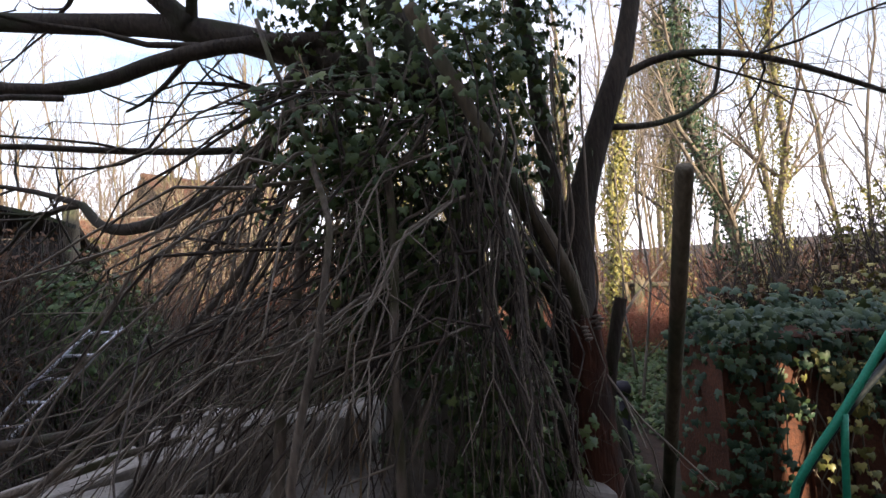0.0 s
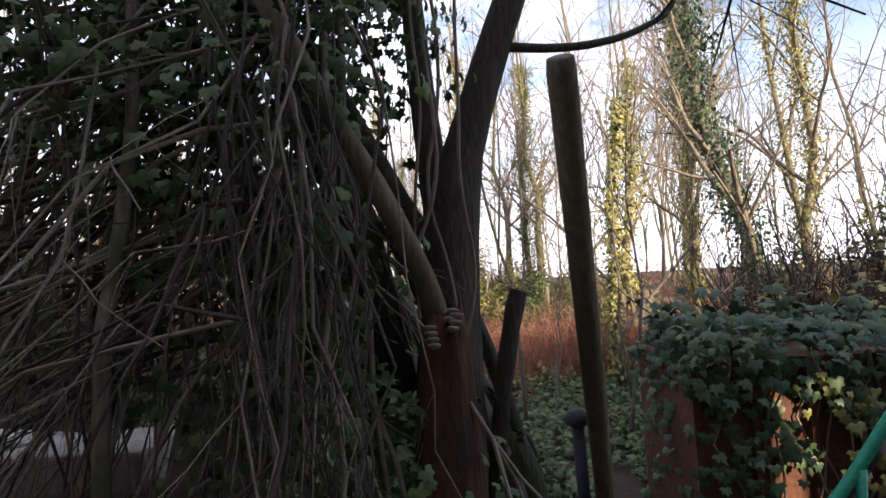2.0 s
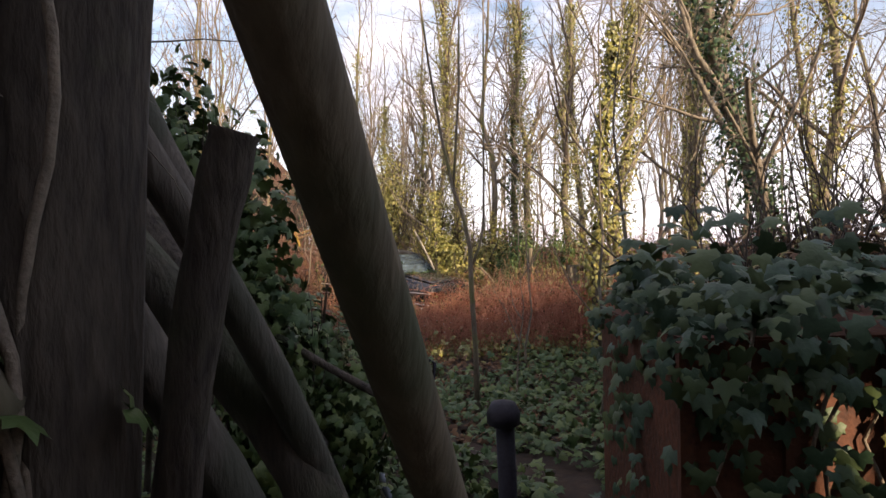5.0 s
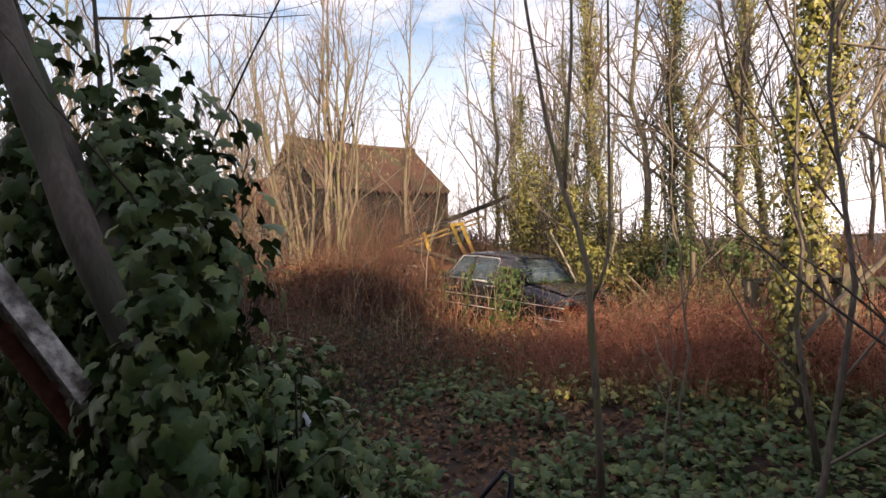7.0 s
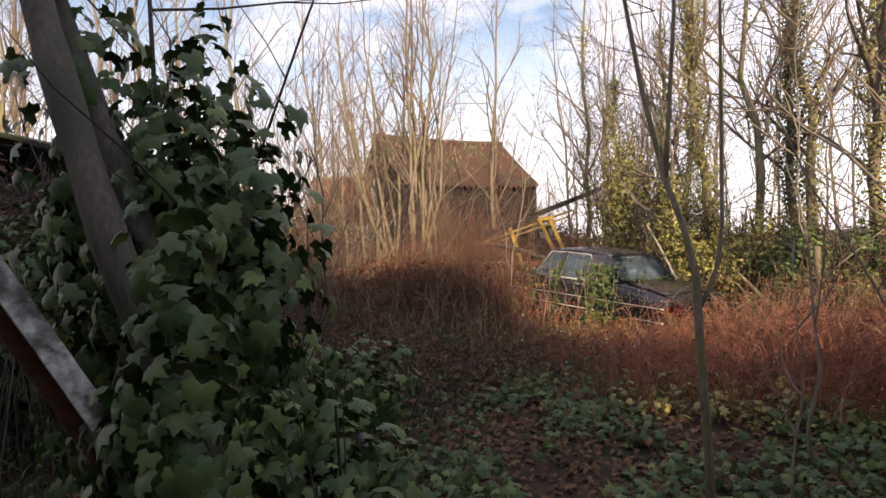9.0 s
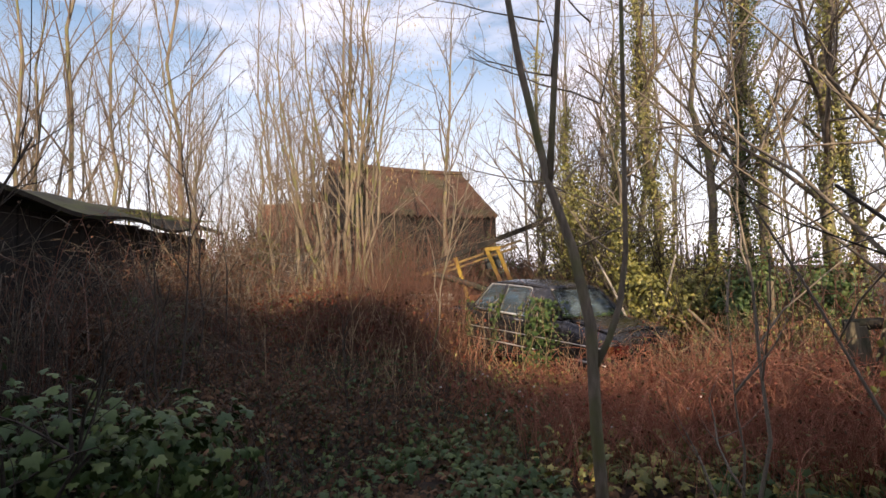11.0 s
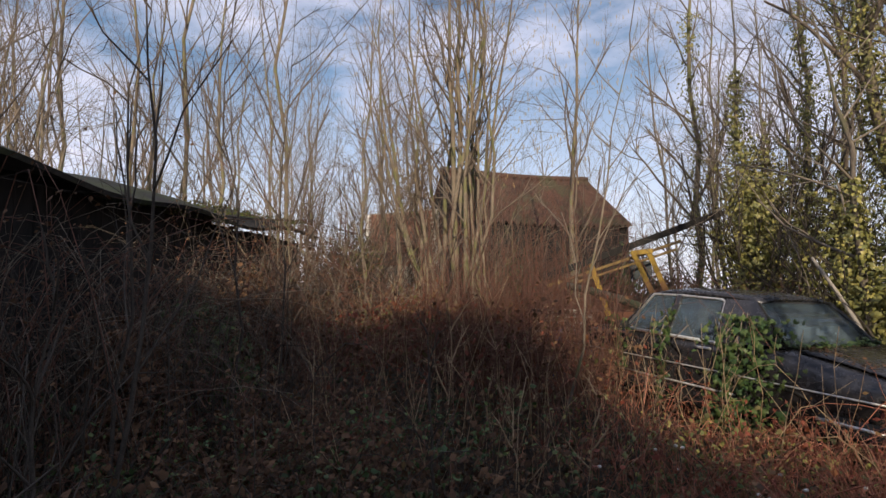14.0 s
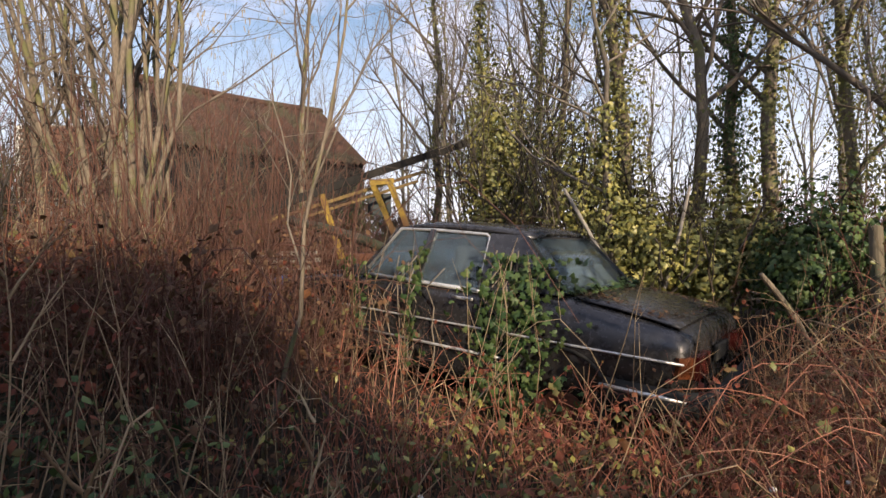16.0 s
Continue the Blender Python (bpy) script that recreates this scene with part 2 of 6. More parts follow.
# ---- mesh tools ----
class Geo:
    """Gathers vertices and faces of one mesh."""
    def __init__(self):
        self.v, self.f, self.n = [], [], 0

    def add(self, verts, faces):
        verts = np.asarray(verts, float)
        self.v.append(verts)
        self.f.extend([tuple(int(i) + self.n for i in fc) for fc in faces])
        self.n += len(verts)

    def tube(self, pts, radii, sides=6, cap=True):
        p = np.asarray(pts, float)
        k = len(p)
        r = np.broadcast_to(np.asarray(radii, float), (k,))
        tan = np.gradient(p, axis=0)
        tan /= np.linalg.norm(tan, axis=1)[:, None] + 1e-9
        ref = np.array([0.31, 0.95, 0.05]) if abs(tan[0][1]) < 0.85 else np.array([0.95, 0.1, 0.3])
        u = np.cross(tan, ref)
        u /= np.linalg.norm(u, axis=1)[:, None] + 1e-9
        w = np.cross(tan, u)
        a = np.arange(sides) * 2 * np.pi / sides
        ring = p[:, None, :] + r[:, None, None] * (np.cos(a)[None, :, None] * u[:, None, :] + np.sin(a)[None, :, None] * w[:, None, :])
        i = np.arange(k - 1)[:, None] * sides
        j = np.arange(sides)[None, :]
        jn = (j + 1) % sides
        q = np.stack([i + j, i + jn, i + sides + jn, i + sides + j], -1).reshape(-1, 4)
        faces = [tuple(x) for x in q.tolist()]
        if cap:
            faces += [tuple(range(sides - 1, -1, -1)), tuple(range((k - 1) * sides, k * sides))]
        self.add(ring.reshape(-1, 3), faces)

    def box(self, c, s, m=None, jit=0.0):
        v = np.array([(x, y, z) for x in (-.5, .5) for y in (-.5, .5) for z in (-.5, .5)]) * np.asarray(s, float)
        if jit:
            v = v + np.random.uniform(-jit, jit, v.shape)
        if m is not None:
            v = v @ np.asarray(m.to_3x3()).T
        self.add(v + np.asarray(c, float), [(0, 1, 3, 2), (4, 6, 7, 5), (0, 4, 5, 1), (2, 3, 7, 6), (0, 2, 6, 4), (1, 5, 7, 3)])

    def loft(self, secs, closed=False, caps=False):
        k, n = len(secs), len(secs[0])
        faces = []
        for i in range(k - 1):
            for j in range(n if closed else n - 1):
                jn = (j + 1) % n
                faces.append((i * n + j, i * n + jn, (i + 1) * n + jn, (i + 1) * n + j))
        if caps:
            faces += [tuple(range(n - 1, -1, -1)), tuple(range((k - 1) * n, k * n))]
        self.add(np.asarray(secs, float).reshape(-1, 3), faces)

    def slab(self, quad, t):
        """A flat plate through the corners quad, t thick."""
        q = np.asarray(quad, float)
        nrm = np.cross(q[1] - q[0], q[2] - q[0])
        nrm /= np.linalg.norm(nrm)
        n = len(q)
        self.add(np.vstack([q + nrm * t / 2, q - nrm * t / 2]),
                 [tuple(range(n)), tuple(range(2 * n - 1, n - 1, -1))] + [(i, i + n, (i + 1) % n + n, (i + 1) % n) for i in range(n)])

    def mesh(self, name, mtl, smooth=True):
        me = bpy.data.meshes.new(name)
        me.from_pydata(np.vstack(self.v) if self.v else [], [], self.f)
        me.materials.append(mtl)
        if smooth:
            me.polygons.foreach_set("use_smooth", np.ones(len(me.polygons), bool))
        me.update()
        return me


def thing(name, label, category, group="", at=(0, 0, 0)):
    ob = new(name)
    ob.location = at
    ob.empty_display_size = 0.1
    return tagged(ob, label, category, group)


def part(name, g, mtl, parent=None, label="", smooth=True):
    ob = new(name, g.mesh(name, mtl, smooth))
    if parent is not None:
        ob.parent = parent
        off = Vector((0, 0, 0))
        pr = parent
        while pr is not None:
            off += pr.location
            pr = pr.parent
        ob.data.transform(Matrix.Translation(-off))
    if label:
        tagged(ob, label)
    return ob


def stuff(name, g, mtl, label, category, smooth=True):
    return tagged(part(name, g, mtl, None, "", smooth), label, category, "", "stuff")


LEAF = np.array([(0, 0.02, 0.10), (0, -0.12, 0), (0.26, -0.30, -.05), (0.55, -0.12, -.10), (0.40, 0.10, -.02), (0.46, 0.36, -.10), (0.19, 0.34, 0), (0, 0.78, -.14),
                 (-0.19, 0.34, 0), (-0.46, 0.36, -.10), (-0.40, 0.10, -.02), (-0.55, -0.12, -.10), (-0.26, -0.30, -.05)])
LEAF_F = [(0, i, i + 1 if i < 12 else 1) for i in range(1, 13)]
SMALL = np.array([(0, -0.35, 0), (0.30, 0.02, -.06), (0, 0.5, -.05), (-0.30, 0.02, -.06), (0, 0.05, .07)])
SMALL_F = [(4, 0, 1), (4, 1, 2), (4, 2, 3), (4, 3, 0)]


def leaves(g, pos, nrm, size, rng, tmpl=LEAF, faces=LEAF_F, droop=0.6):
    """Leaves at pos that face nrm, tips hanging down by droop."""
    pos, nrm, size = np.asarray(pos, float), np.asarray(nrm, float), np.asarray(size, float)
    k = len(pos)
    if not k:
        return
    n = nrm / (np.linalg.norm(nrm, axis=1)[:, None] + 1e-9)
    down = rng.normal(0, 1, (k, 3)) * (1 - droop) + np.array([0, 0, -1.0]) * droop
    y = down - (down * n).sum(1)[:, None] * n
    y /= np.linalg.norm(y, axis=1)[:, None] + 1e-9
    x = np.cross(y, n)
    t = tmpl[None, :, :] * size[:, None, None]
    v = pos[:, None, :] + t[..., 0:1] * x[:, None, :] + t[..., 1:2] * y[:, None, :] + t[..., 2:3] * n[:, None, :]
    m = len(tmpl)
    fa = (np.arange(k)[:, None, None] * m + np.asarray(faces)[None]).reshape(-1, len(faces[0]))
    g.v.append(v.reshape(-1, 3))
    g.f.extend([tuple(r) for r in (fa + g.n).tolist()])
    g.n += k * m


def ease(pts, times=2):
    """Rounds the corners of a line of points."""
    p = np.asarray(pts, float)
    for _ in range(times):
        q = np.empty((2 * len(p) - 2, 3))
        q[0::2], q[1::2] = p[:-1] * .75 + p[1:] * .25, p[:-1] * .25 + p[1:] * .75
        p = np.vstack([p[:1], q, p[-1:]])
    return p


def smooth01(a, b, x):
    t = min(1.0, max(0.0, (x - a) / (b - a)))
    return t * t * (3 - 2 * t)


def gz(x, y):
    """Height of the ground."""
    h = 0.07 * noise.noise((x * 0.45, y * 0.45, 0.3)) + 0.03 * noise.noise((x * 1.7, y * 1.7, 4.0))
    h += 0.55 * math.exp(-(((x + 4.4) / 2.2) ** 2 + ((y - 9.6) / 1.9) ** 2))
    h += 0.30 * math.exp(-(((x + 1.9) / 1.3) ** 2 + ((y + 0.1) / 1.0) ** 2))
    h += 0.40 * smooth01(9.5, 13, y) * smooth01(-0.6, 0.8, x) * (1 - smooth01(6, 9, x))
    far = math.hypot(x, y - 6)
    return h * (1 - smooth01(40, 80, far)) - 0.04


ROUTE = [(-1.05, -2.4), (-0.1, -1.1), (0.2, -0.25), (0.27, 0.5), (0.45, 1.0), (0.75, 1.8), (0.88, 2.6), (0.45, 2.95), (-0.18, 3.73), (-0.72, 4.4), (-1.0, 4.9), (-1.08, 5.9)]


def off_route(x, y):
    best = 9.0
    for (ax, ay), (bx, by) in zip(ROUTE, ROUTE[1:]):
        dx, dy = bx - ax, by - ay
        t = min(1, max(0, ((x - ax) * dx + (y - ay) * dy) / (dx * dx + dy * dy)))
        best = min(best, math.hypot(x - ax - t * dx, y - ay - t * dy))
    return best


# ---- ground ----
def build_ground():
    near = np.concatenate([np.arange(-14, 14.01, 0.22)])
    far = np.array([14.6, 15.5, 17, 19, 22, 26, 31, 38, 48, 62, 85, 120, 180, 280, 450, 800])
    xs = np.concatenate([-far[::-1], near, far])
    ys = np.concatenate([-far[::-1], np.arange(-14, 20.01, 0.22), far + 6.4])
    v = [(x, y, gz(x, y)) for y in ys for x in xs]
    n = len(xs)
    f = [(j * n + i, j * n + i + 1, (j + 1) * n + i + 1, (j + 1) * n + i) for j in range(len(ys) - 1) for i in range(n - 1)]
    g = Geo()
    g.add(v, f)
    tagged(part("ground", g, SOIL), "dark leaf-littered soil of an overgrown plot", "ground", "", "structure")


build_ground()


# ---- plants ----
def bend(rng, base, tip, n=6, wob=0.04):
    """A wobbly line from base to tip."""
    b, t = np.asarray(base, float), np.asarray(tip, float)
    u = np.linspace(0, 1, n)[:, None]
    ln = np.linalg.norm(t - b)
    w = np.cumsum(rng.normal(0, wob * ln / n ** 0.5, (n, 3)), axis=0)
    w -= u * w[-1]
    return b + (t - b) * u + w


def branch_out(rng, g, base, vec, rad, depth, spread=0.6, sides=5, kids=(3, 5), upturn=0.25, ratio=0.62, acc=None):
    """A branch with side branches, all in one mesh."""
    n = 5 if depth > 1 else 4
    v = np.asarray(vec, float)
    ln = np.linalg.norm(v)
    pts = [np.asarray(base, float)]
    d = v / ln
    for i in range(n):
        d = d + rng.normal(0, 0.13, 3) + np.array([0, 0, upturn * 0.22])
        d /= np.linalg.norm(d)
        pts.append(pts[-1] + d * ln / n)
    rr = np.linspace(rad, rad * (0.45 if depth > 0 else 0.3), n + 1)
    g.tube(pts, rr, sides if depth > 0 else 3, cap=False)
    if acc is not None:
        acc.extend(pts[1:])
    if depth <= 0:
        return
    for k in range(rng.integers(kids[0], kids[1] + 1)):
        u = rng.uniform(0.25, 1.0)
        i = min(n - 1, int(u * n))
        p = pts[i] + (pts[i + 1] - pts[i]) * (u * n - i)
        dd = pts[i + 1] - pts[i]
        dd = dd / np.linalg.norm(dd) + rng.normal(0, spread, 3)
        dd /= np.linalg.norm(dd)
        branch_out(rng, g, p, dd * ln * ratio * rng.uniform(0.7, 1.15), rad * 0.5 * (1.1 - 0.4 * u), depth - 1, spread, max(3, sides - 1), kids, upturn, ratio, acc)


def tree(name, label, base, height, rad, seed, lean=(0, 0), limbs=9, depth=2, start=0.3, mt=BARK, mw=TWIG, ivy=0, ivy_mat=IVY_SUN, ivy_top=0.75, spread=0.6, reach=0.32, kids=(3, 5), up=0.9, ivy_size=0.075, group="trees of the plot"):
    """A bare tree: trunk, crown of limbs and twigs, and ivy where it has some."""
    rng = np.random.default_rng(seed)
    x, y = base
    z = gz(x, y) - 0.05
    root = thing(name, label, "tree", group, (x, y, z))
    top = np.array([x + lean[0], y + lean[1], z + height])
    pts = bend(rng, (x, y, z), top, 9, 0.035)
    rr = rad * np.linspace(1, 0.12, 9) ** 0.9
    rr[0] *= 1.35
    g = Geo()
    g.tube(pts, rr, 8)
    part("trunk", g, mt, root)
    c = Geo()
    for k in range(limbs):
        u = start + (1 - start) * (k + rng.uniform(0, 1)) / limbs
        i = min(7, int(u * 8))
        p = pts[i] + (pts[i + 1] - pts[i]) * (u * 8 - i)
        a = rng.uniform(0, 2 * np.pi)
        ln = height * reach * (1.15 - 0.75 * u)
        d = np.array([math.cos(a) * (1.2 - up * .6), math.sin(a) * (1.2 - up * .6), up])
        d /= np.linalg.norm(d)
        branch_out(rng, c, p, d * ln, max(0.006, rr[i] * 0.5), depth, spread, 5, kids)
    part("crown", c, mw, root, "bare branching twigs")
    if ivy:
        lv = Geo()
        ivy = int(ivy * 2.6)
        u = rng.uniform(0.0, ivy_top, ivy) ** 0.85
        i = np.minimum(7, (u * 8).astype(int))
        p = pts[i] + (pts[i + 1] - pts[i]) * (u * 8 - i)[:, None]
        a = rng.uniform(0, 2 * np.pi, ivy)
        # uneven sleeve of leaves with tufts
        tuft = 1 + 0.9 * np.array([noise.noise((0.9 * aa, 2.2 * q[2], seed * 1.3)) for aa, q in zip(np.cos(a) * 2, p)])
        r = rr[i] + np.abs(rng.normal(0, 0.5, ivy)) * np.maximum(0.05, tuft) * rad * 3.3 + 0.02
        o = np.stack([np.cos(a), np.sin(a), np.zeros(ivy)], 1)
        nn = o + rng.normal(0, 0.45, (ivy, 3)) + np.array([0, 0, 0.35])
        leaves(lv, p + o * r[:, None], nn, rng.uniform(0.5, 1.3, ivy) * ivy_size, rng, SMALL, SMALL_F)
        part("ivy", lv, ivy_mat, root, "climbing ivy leaves")
    return root


def stem_field(g, rng, spots, hmin, hmax, rad=0.004, lean=0.18, twigs=2, arch=0.0):
    """Thin upright or arching stalks, one per spot."""
    for x, y in spots:
        z = gz(x, y) - 0.03
        h = rng.uniform(hmin, hmax)
        a = rng.uniform(0, 2 * np.pi)
        d = np.array([math.cos(a), math.sin(a), 0]) * h * abs(rng.normal(0, lean))
        if arch and rng.random() < arch:
            s = h * rng.uniform(0.6, 1.3)
            u = np.linspace(0, 1, 7)[:, None]
            pts = np.array([x, y, z]) + np.hstack([np.cos(a) * s * u, np.sin(a) * s * u, h * 0.8 * np.sin(u * np.pi * 0.86)])
            pts = pts + rng.normal(0, 0.015, pts.shape)
        else:
            pts = bend(rng, (x, y, z), np.array([x, y, z + h]) + d, 5, 0.05)
        g.tube(pts, np.linspace(rad, rad * 0.35, len(pts)) * rng.uniform(0.7, 1.4), 3, cap=False)
        for k in range(twigs):
            i = rng.integers(1, len(pts) - 1)
            e = pts[i] + rng.normal(0, 0.12, 3) * h * 0.7 + np.array([0, 0, h * 0.16])
            g.tube(bend(rng, pts[i], e, 3, 0.05), (rad * 0.5, rad * 0.4, rad * 0.2), 3, cap=False)


def spots(rng, n, x0, x1, y0, y1, ok=None, clear=0.3):
    out = []
    while len(out) < n:
        x, y = rng.uniform(x0, x1), rng.uniform(y0, y1)
        if off_route(x, y) > clear and (ok is None or ok(x, y)):
            out.append((x, y))
    return out


def carpet(name, label, rng, pts, size, mtl, lift=0.10, tilt=0.5, droop=0.25):
    """Low leaves over the ground."""
    g = Geo()
    p = np.array([(x, y, gz(x, y) + abs(rng.normal(0, lift)) + 0.01) for x, y in pts])
    n = np.array([0, -0.25, 1.0]) + rng.normal(0, tilt, (len(p), 3))
    leaves(g, p, n, rng.uniform(0.6, 1.3, len(p)) * size, rng, droop=droop)
    return stuff(name, g, mtl, label, "plant")


def drape(g, rng, n, centre, radii, size, zmin=None, shell=0.35, lift=0.3):
    """Leaves in the outer shell of an uneven ellipsoid."""
    d = rng.normal(0, 1, (n, 3))
    d /= np.linalg.norm(d, axis=1)[:, None]
    k = np.array([1 + 0.45 * noise.noise((q[0] * 2.1 + centre[0], q[1] * 2.1 + centre[1], q[2] * 2.1 + centre[2])) for q in d])
    r = (1 - shell * rng.random(n) ** 1.5) * k
    p = np.asarray(centre) + d * np.asarray(radii) * r[:, None]
    if zmin is not None:
        keep = p[:, 2] > zmin
        p, d = p[keep], d[keep]
    nn = d / np.asarray(radii) * np.mean(radii) + rng.normal(0, 0.4, p.shape) + np.array([0, 0, lift])
    leaves(g, p, nn, rng.uniform(0.55, 1.3, len(p)) * size, rng)


# ---- car ----
CAR = Matrix.Translation((0.287, 9.692, -0.147)) @ Euler((radians(1.7), radians(-3.7), radians(149.4))).to_matrix().to_4x4()


def build_car():
    root = thing("car", "abandoned dark grey saloon car overgrown with ivy", "car")
    made = []

    def cp(name, g, mtl, parent=None, label="", smooth=True):
        ob = new(name, g.mesh(name, mtl, smooth))
        ob.parent = parent or root
        if label:
            tagged(ob, label)
        made.append(ob)
        return ob

    def bev(ob, w=0.012):
        md = ob.modifiers.new("edge", "BEVEL")
        md.width, md.segments, md.limit_method = w, 2, "ANGLE"
        return ob
    W = 0.81
    # hull: stations from the tail to the nose: x, half width, top height, sill height
    st = [(0.04, 0.70, 0.755, 0.42), (0.07, 0.75, 0.81, 0.36), (0.14, 0.78, 0.835, 0.33), (0.45, 0.80, 0.885, 0.28), (0.80, W, 0.935, 0.24), (1.25, W, 0.93, 0.22), (1.9, W, 0.93, 0.22),
          (2.6, W, 0.93, 0.22), (2.85, W, 0.915, 0.22), (3.3, 0.80, 0.87, 0.24), (3.75, 0.78, 0.80, 0.28), (3.88, 0.74, 0.74, 0.34), (3.92, 0.68, 0.66, 0.42)]
    secs = []
    for x, w, t, b in st:
        hs = [(w * 0.80, b), (w * 0.97, b + 0.05), (w * 1.0, b + 0.16), (w * 1.01, 0.60 if t > .7 else t - .08), (w * 0.985, t - 0.10), (w * 0.95, t - 0.035), (w * 0.88, t - 0.005), (w * 0.5, t + 0.012), (0, t + 0.018)]
        secs.append([(x, y, z) for y, z in hs] + [(x, -y, z) for y, z in hs[-2::-1]])
    g = Geo()
    g.loft(secs, caps=True, closed=True)
    body = cp("body", g, PAINT, label="dull grey bodywork with grime streaks")
    # boot lid and bonnet, slightly proud panels
    def lid(name, x0, x1, w, z0, z1, crown):
        gg = Geo()
        ss = []
        for i in range(7):
            x = x0 + (x1 - x0) * i / 6
            z = z0 + (z1 - z0) * i / 6 + 0.012 * math.sin(math.pi * i / 6)
            ss.append([(x, y * w, z + 0.022 - crown * y * y) for y in np.linspace(-1, 1, 9)])
        gg.loft(ss)
        o = cp(name, gg, PAINT)
        md = o.modifiers.new("thick", "SOLIDIFY")
        md.thickness, md.offset = 0.014, 0.0
        return o
    lid("boot_lid", 0.12, 0.74, 0.68, 0.842, 0.935, 0.02)
    lid("bonnet", 2.82, 3.80, 0.69, 0.93, 0.80, 0.02)
    # roof
    gg = Geo()
    ss = []
    for x, z, w in ((1.20, 1.325, 0.53), (1.30, 1.352, 0.56), (1.55, 1.372, 0.585), (1.9, 1.38, 0.59), (2.2, 1.372, 0.585), (2.40, 1.348, 0.565), (2.47, 1.325, 0.54)):
        ss.append([(x, y * w, z - 0.045 * abs(y) ** 3.0 + 0.012) for y in np.linspace(-1, 1, 11)])
    gg.loft(ss)
    roof = cp("roof", gg, PAINT, label="grey roof panel with moss and leaf litter")
    md = roof.modifiers.new("thick", "SOLIDIFY")
    md.thickness, md.offset = 0.03, -1
    for s in (1, -1):
        for nm, q in (("rear_pillar", [(1.48, .765, .92), (0.86, .70, .945), (1.225, .55, 1.325), (1.50, .60, 1.325)]),
                      ("front_pillar", [(2.64, .755, .93), (2.74, .735, .93), (2.47, .555, 1.33), (2.41, .59, 1.335)]),
                      ("centre_pillar", [(2.04, .765, .93), (2.10, .765, .93), (2.07, .602, 1.335), (2.01, .602, 1.335)])):
            a = Geo()
            a.slab([(x, y * s, z) for x, y, z in (q if s > 0 else q[::-1])], 0.035)
            cp(nm, a, PAINT, smooth=False)
        for q in ([(2.10, .762, .935), (2.64, .755, .94), (2.41, .60, 1.315), (2.07, .604, 1.315)], [(1.49, .764, .93), (2.04, .762, .935), (2.01, .604, 1.315), (1.52, .606, 1.305)]):
            a = Geo()
            a.slab([(x, y * s, z) for x, y, z in (q if s > 0 else q[::-1])], 0.006)
            cp("side_window", a, GLASS, label="dusty glass, reflected sky in its bluish film", smooth=False).visible_shadow = False
        # chrome surround, waist trim, side mouldings
        for path, r in (([(1.47, .775, .918), (1.495, .70, 1.08), (1.50, .617, 1.30), (1.54, .607, 1.322), (2.0, .608, 1.334), (2.40, .602, 1.33), (2.66, .765, .935)], 0.014), ([(1.46, .778, .915), (2.06, .778, .925), (2.68, .77, .932)], 0.017),
                        ([(2.05, .775, .93), (2.04, .612, 1.33)], 0.009)):
            a = Geo()
            a.tube([(x, y * s, z) for x, y, z in path], r, 6)
            cp("chrome_trim", a, CHROME, label="tarnished chrome strip")
        a = Geo()
        a.tube([(0.06, .80 * s, .66), (0.5, .818 * s, .66), (1.5, .828 * s, .66), (2.9, .826 * s, .65), (3.7, .80 * s, .63)], 0.008, 5)
        cp("side_moulding", a, CHROME, label="tarnished side strip")
        a = Geo()
        a.tube([(1.22, .835 * s, .485), (2.85, .835 * s, .475)], 0.010, 5)
        cp("lower_trim", a, CHROME, label="dull bright strip")
        a = Geo()
        a.tube([(0.02, .862 * s, .47), (0.25, .885 * s, .475), (0.5, .89 * s, .475)], 0.013, 6)
        cp("bumper_strip", a, CHROME, label="bright bumper strip")
        a = Geo()
        a.tube([(1.5, .81 * s, .855), (1.60, .835 * s, .856), (1.68, .81 * s, .857)], 0.013, 6)
        cp("door_handle", a, CHROME, label="chrome handle")
        for xs in ((2.06,), (1.30,), (2.72,)):
            a = Geo()
            a.tube([(xs[0], .812 * s, .30), (xs[0], .823 * s, .6), (xs[0], .80 * s, .83), (xs[0] - .02, .775 * s, .91)], 0.004, 4)
            cp("door_gap", a, RUBBER)
        # tail lamps, wheels
        a = Geo()
        a.slab([(0.022, .44 * s, .57), (0.022, .71 * s, .57), (0.022, .71 * s, .70), (0.022, .44 * s, .70)][::s], 0.05)
        cp("tail_lamp", a, LAMP_RED, smooth=False)
        a = Geo()
        a.slab([(0.03, .71 * s, .575), (0.10, .79 * s, .575), (0.10, .78 * s, .69), (0.03, .71 * s, .70)][::s], 0.035)
        cp("indicator_lamp", a, LAMP, label="cracked orange corner lamp", smooth=False)
        for wx in (0.78, 3.22):
            a = Geo()
            th = np.linspace(0, 2 * np.pi, 25)[:-1]
            prof = [(.79, .20), (.80, .29), (.775, .315), (.70, .32), (.62, .315), (.60, .29), (.60, .20)]
            a.loft([[(wx + math.cos(t) * r, y * s, .27 + math.sin(t) * r) for y, r in prof] for t in np.append(th, th[0])])
            wheel = cp("wheel", a, RUBBER, label="flat perished tyre")
            b = Geo()
            b.loft([[(wx + math.cos(t) * r, y * s, .27 + math.sin(t) * r) for y, r in ((.785, .205), (.77, .16), (.795, .10), (.80, .0))] for t in np.append(th, th[0])])
            cp("hub_cap", b, RUST, wheel, "rusty hub cap")
            a = Geo()
            a.tube([(wx + math.cos(t) * .35, .818 * s, .28 + math.sin(t) * .35) for t in np.linspace(-.1, math.pi + .1, 15)], 0.012, 5)
            cp("wheel_arch", a, RUBBER)
        a = Geo()
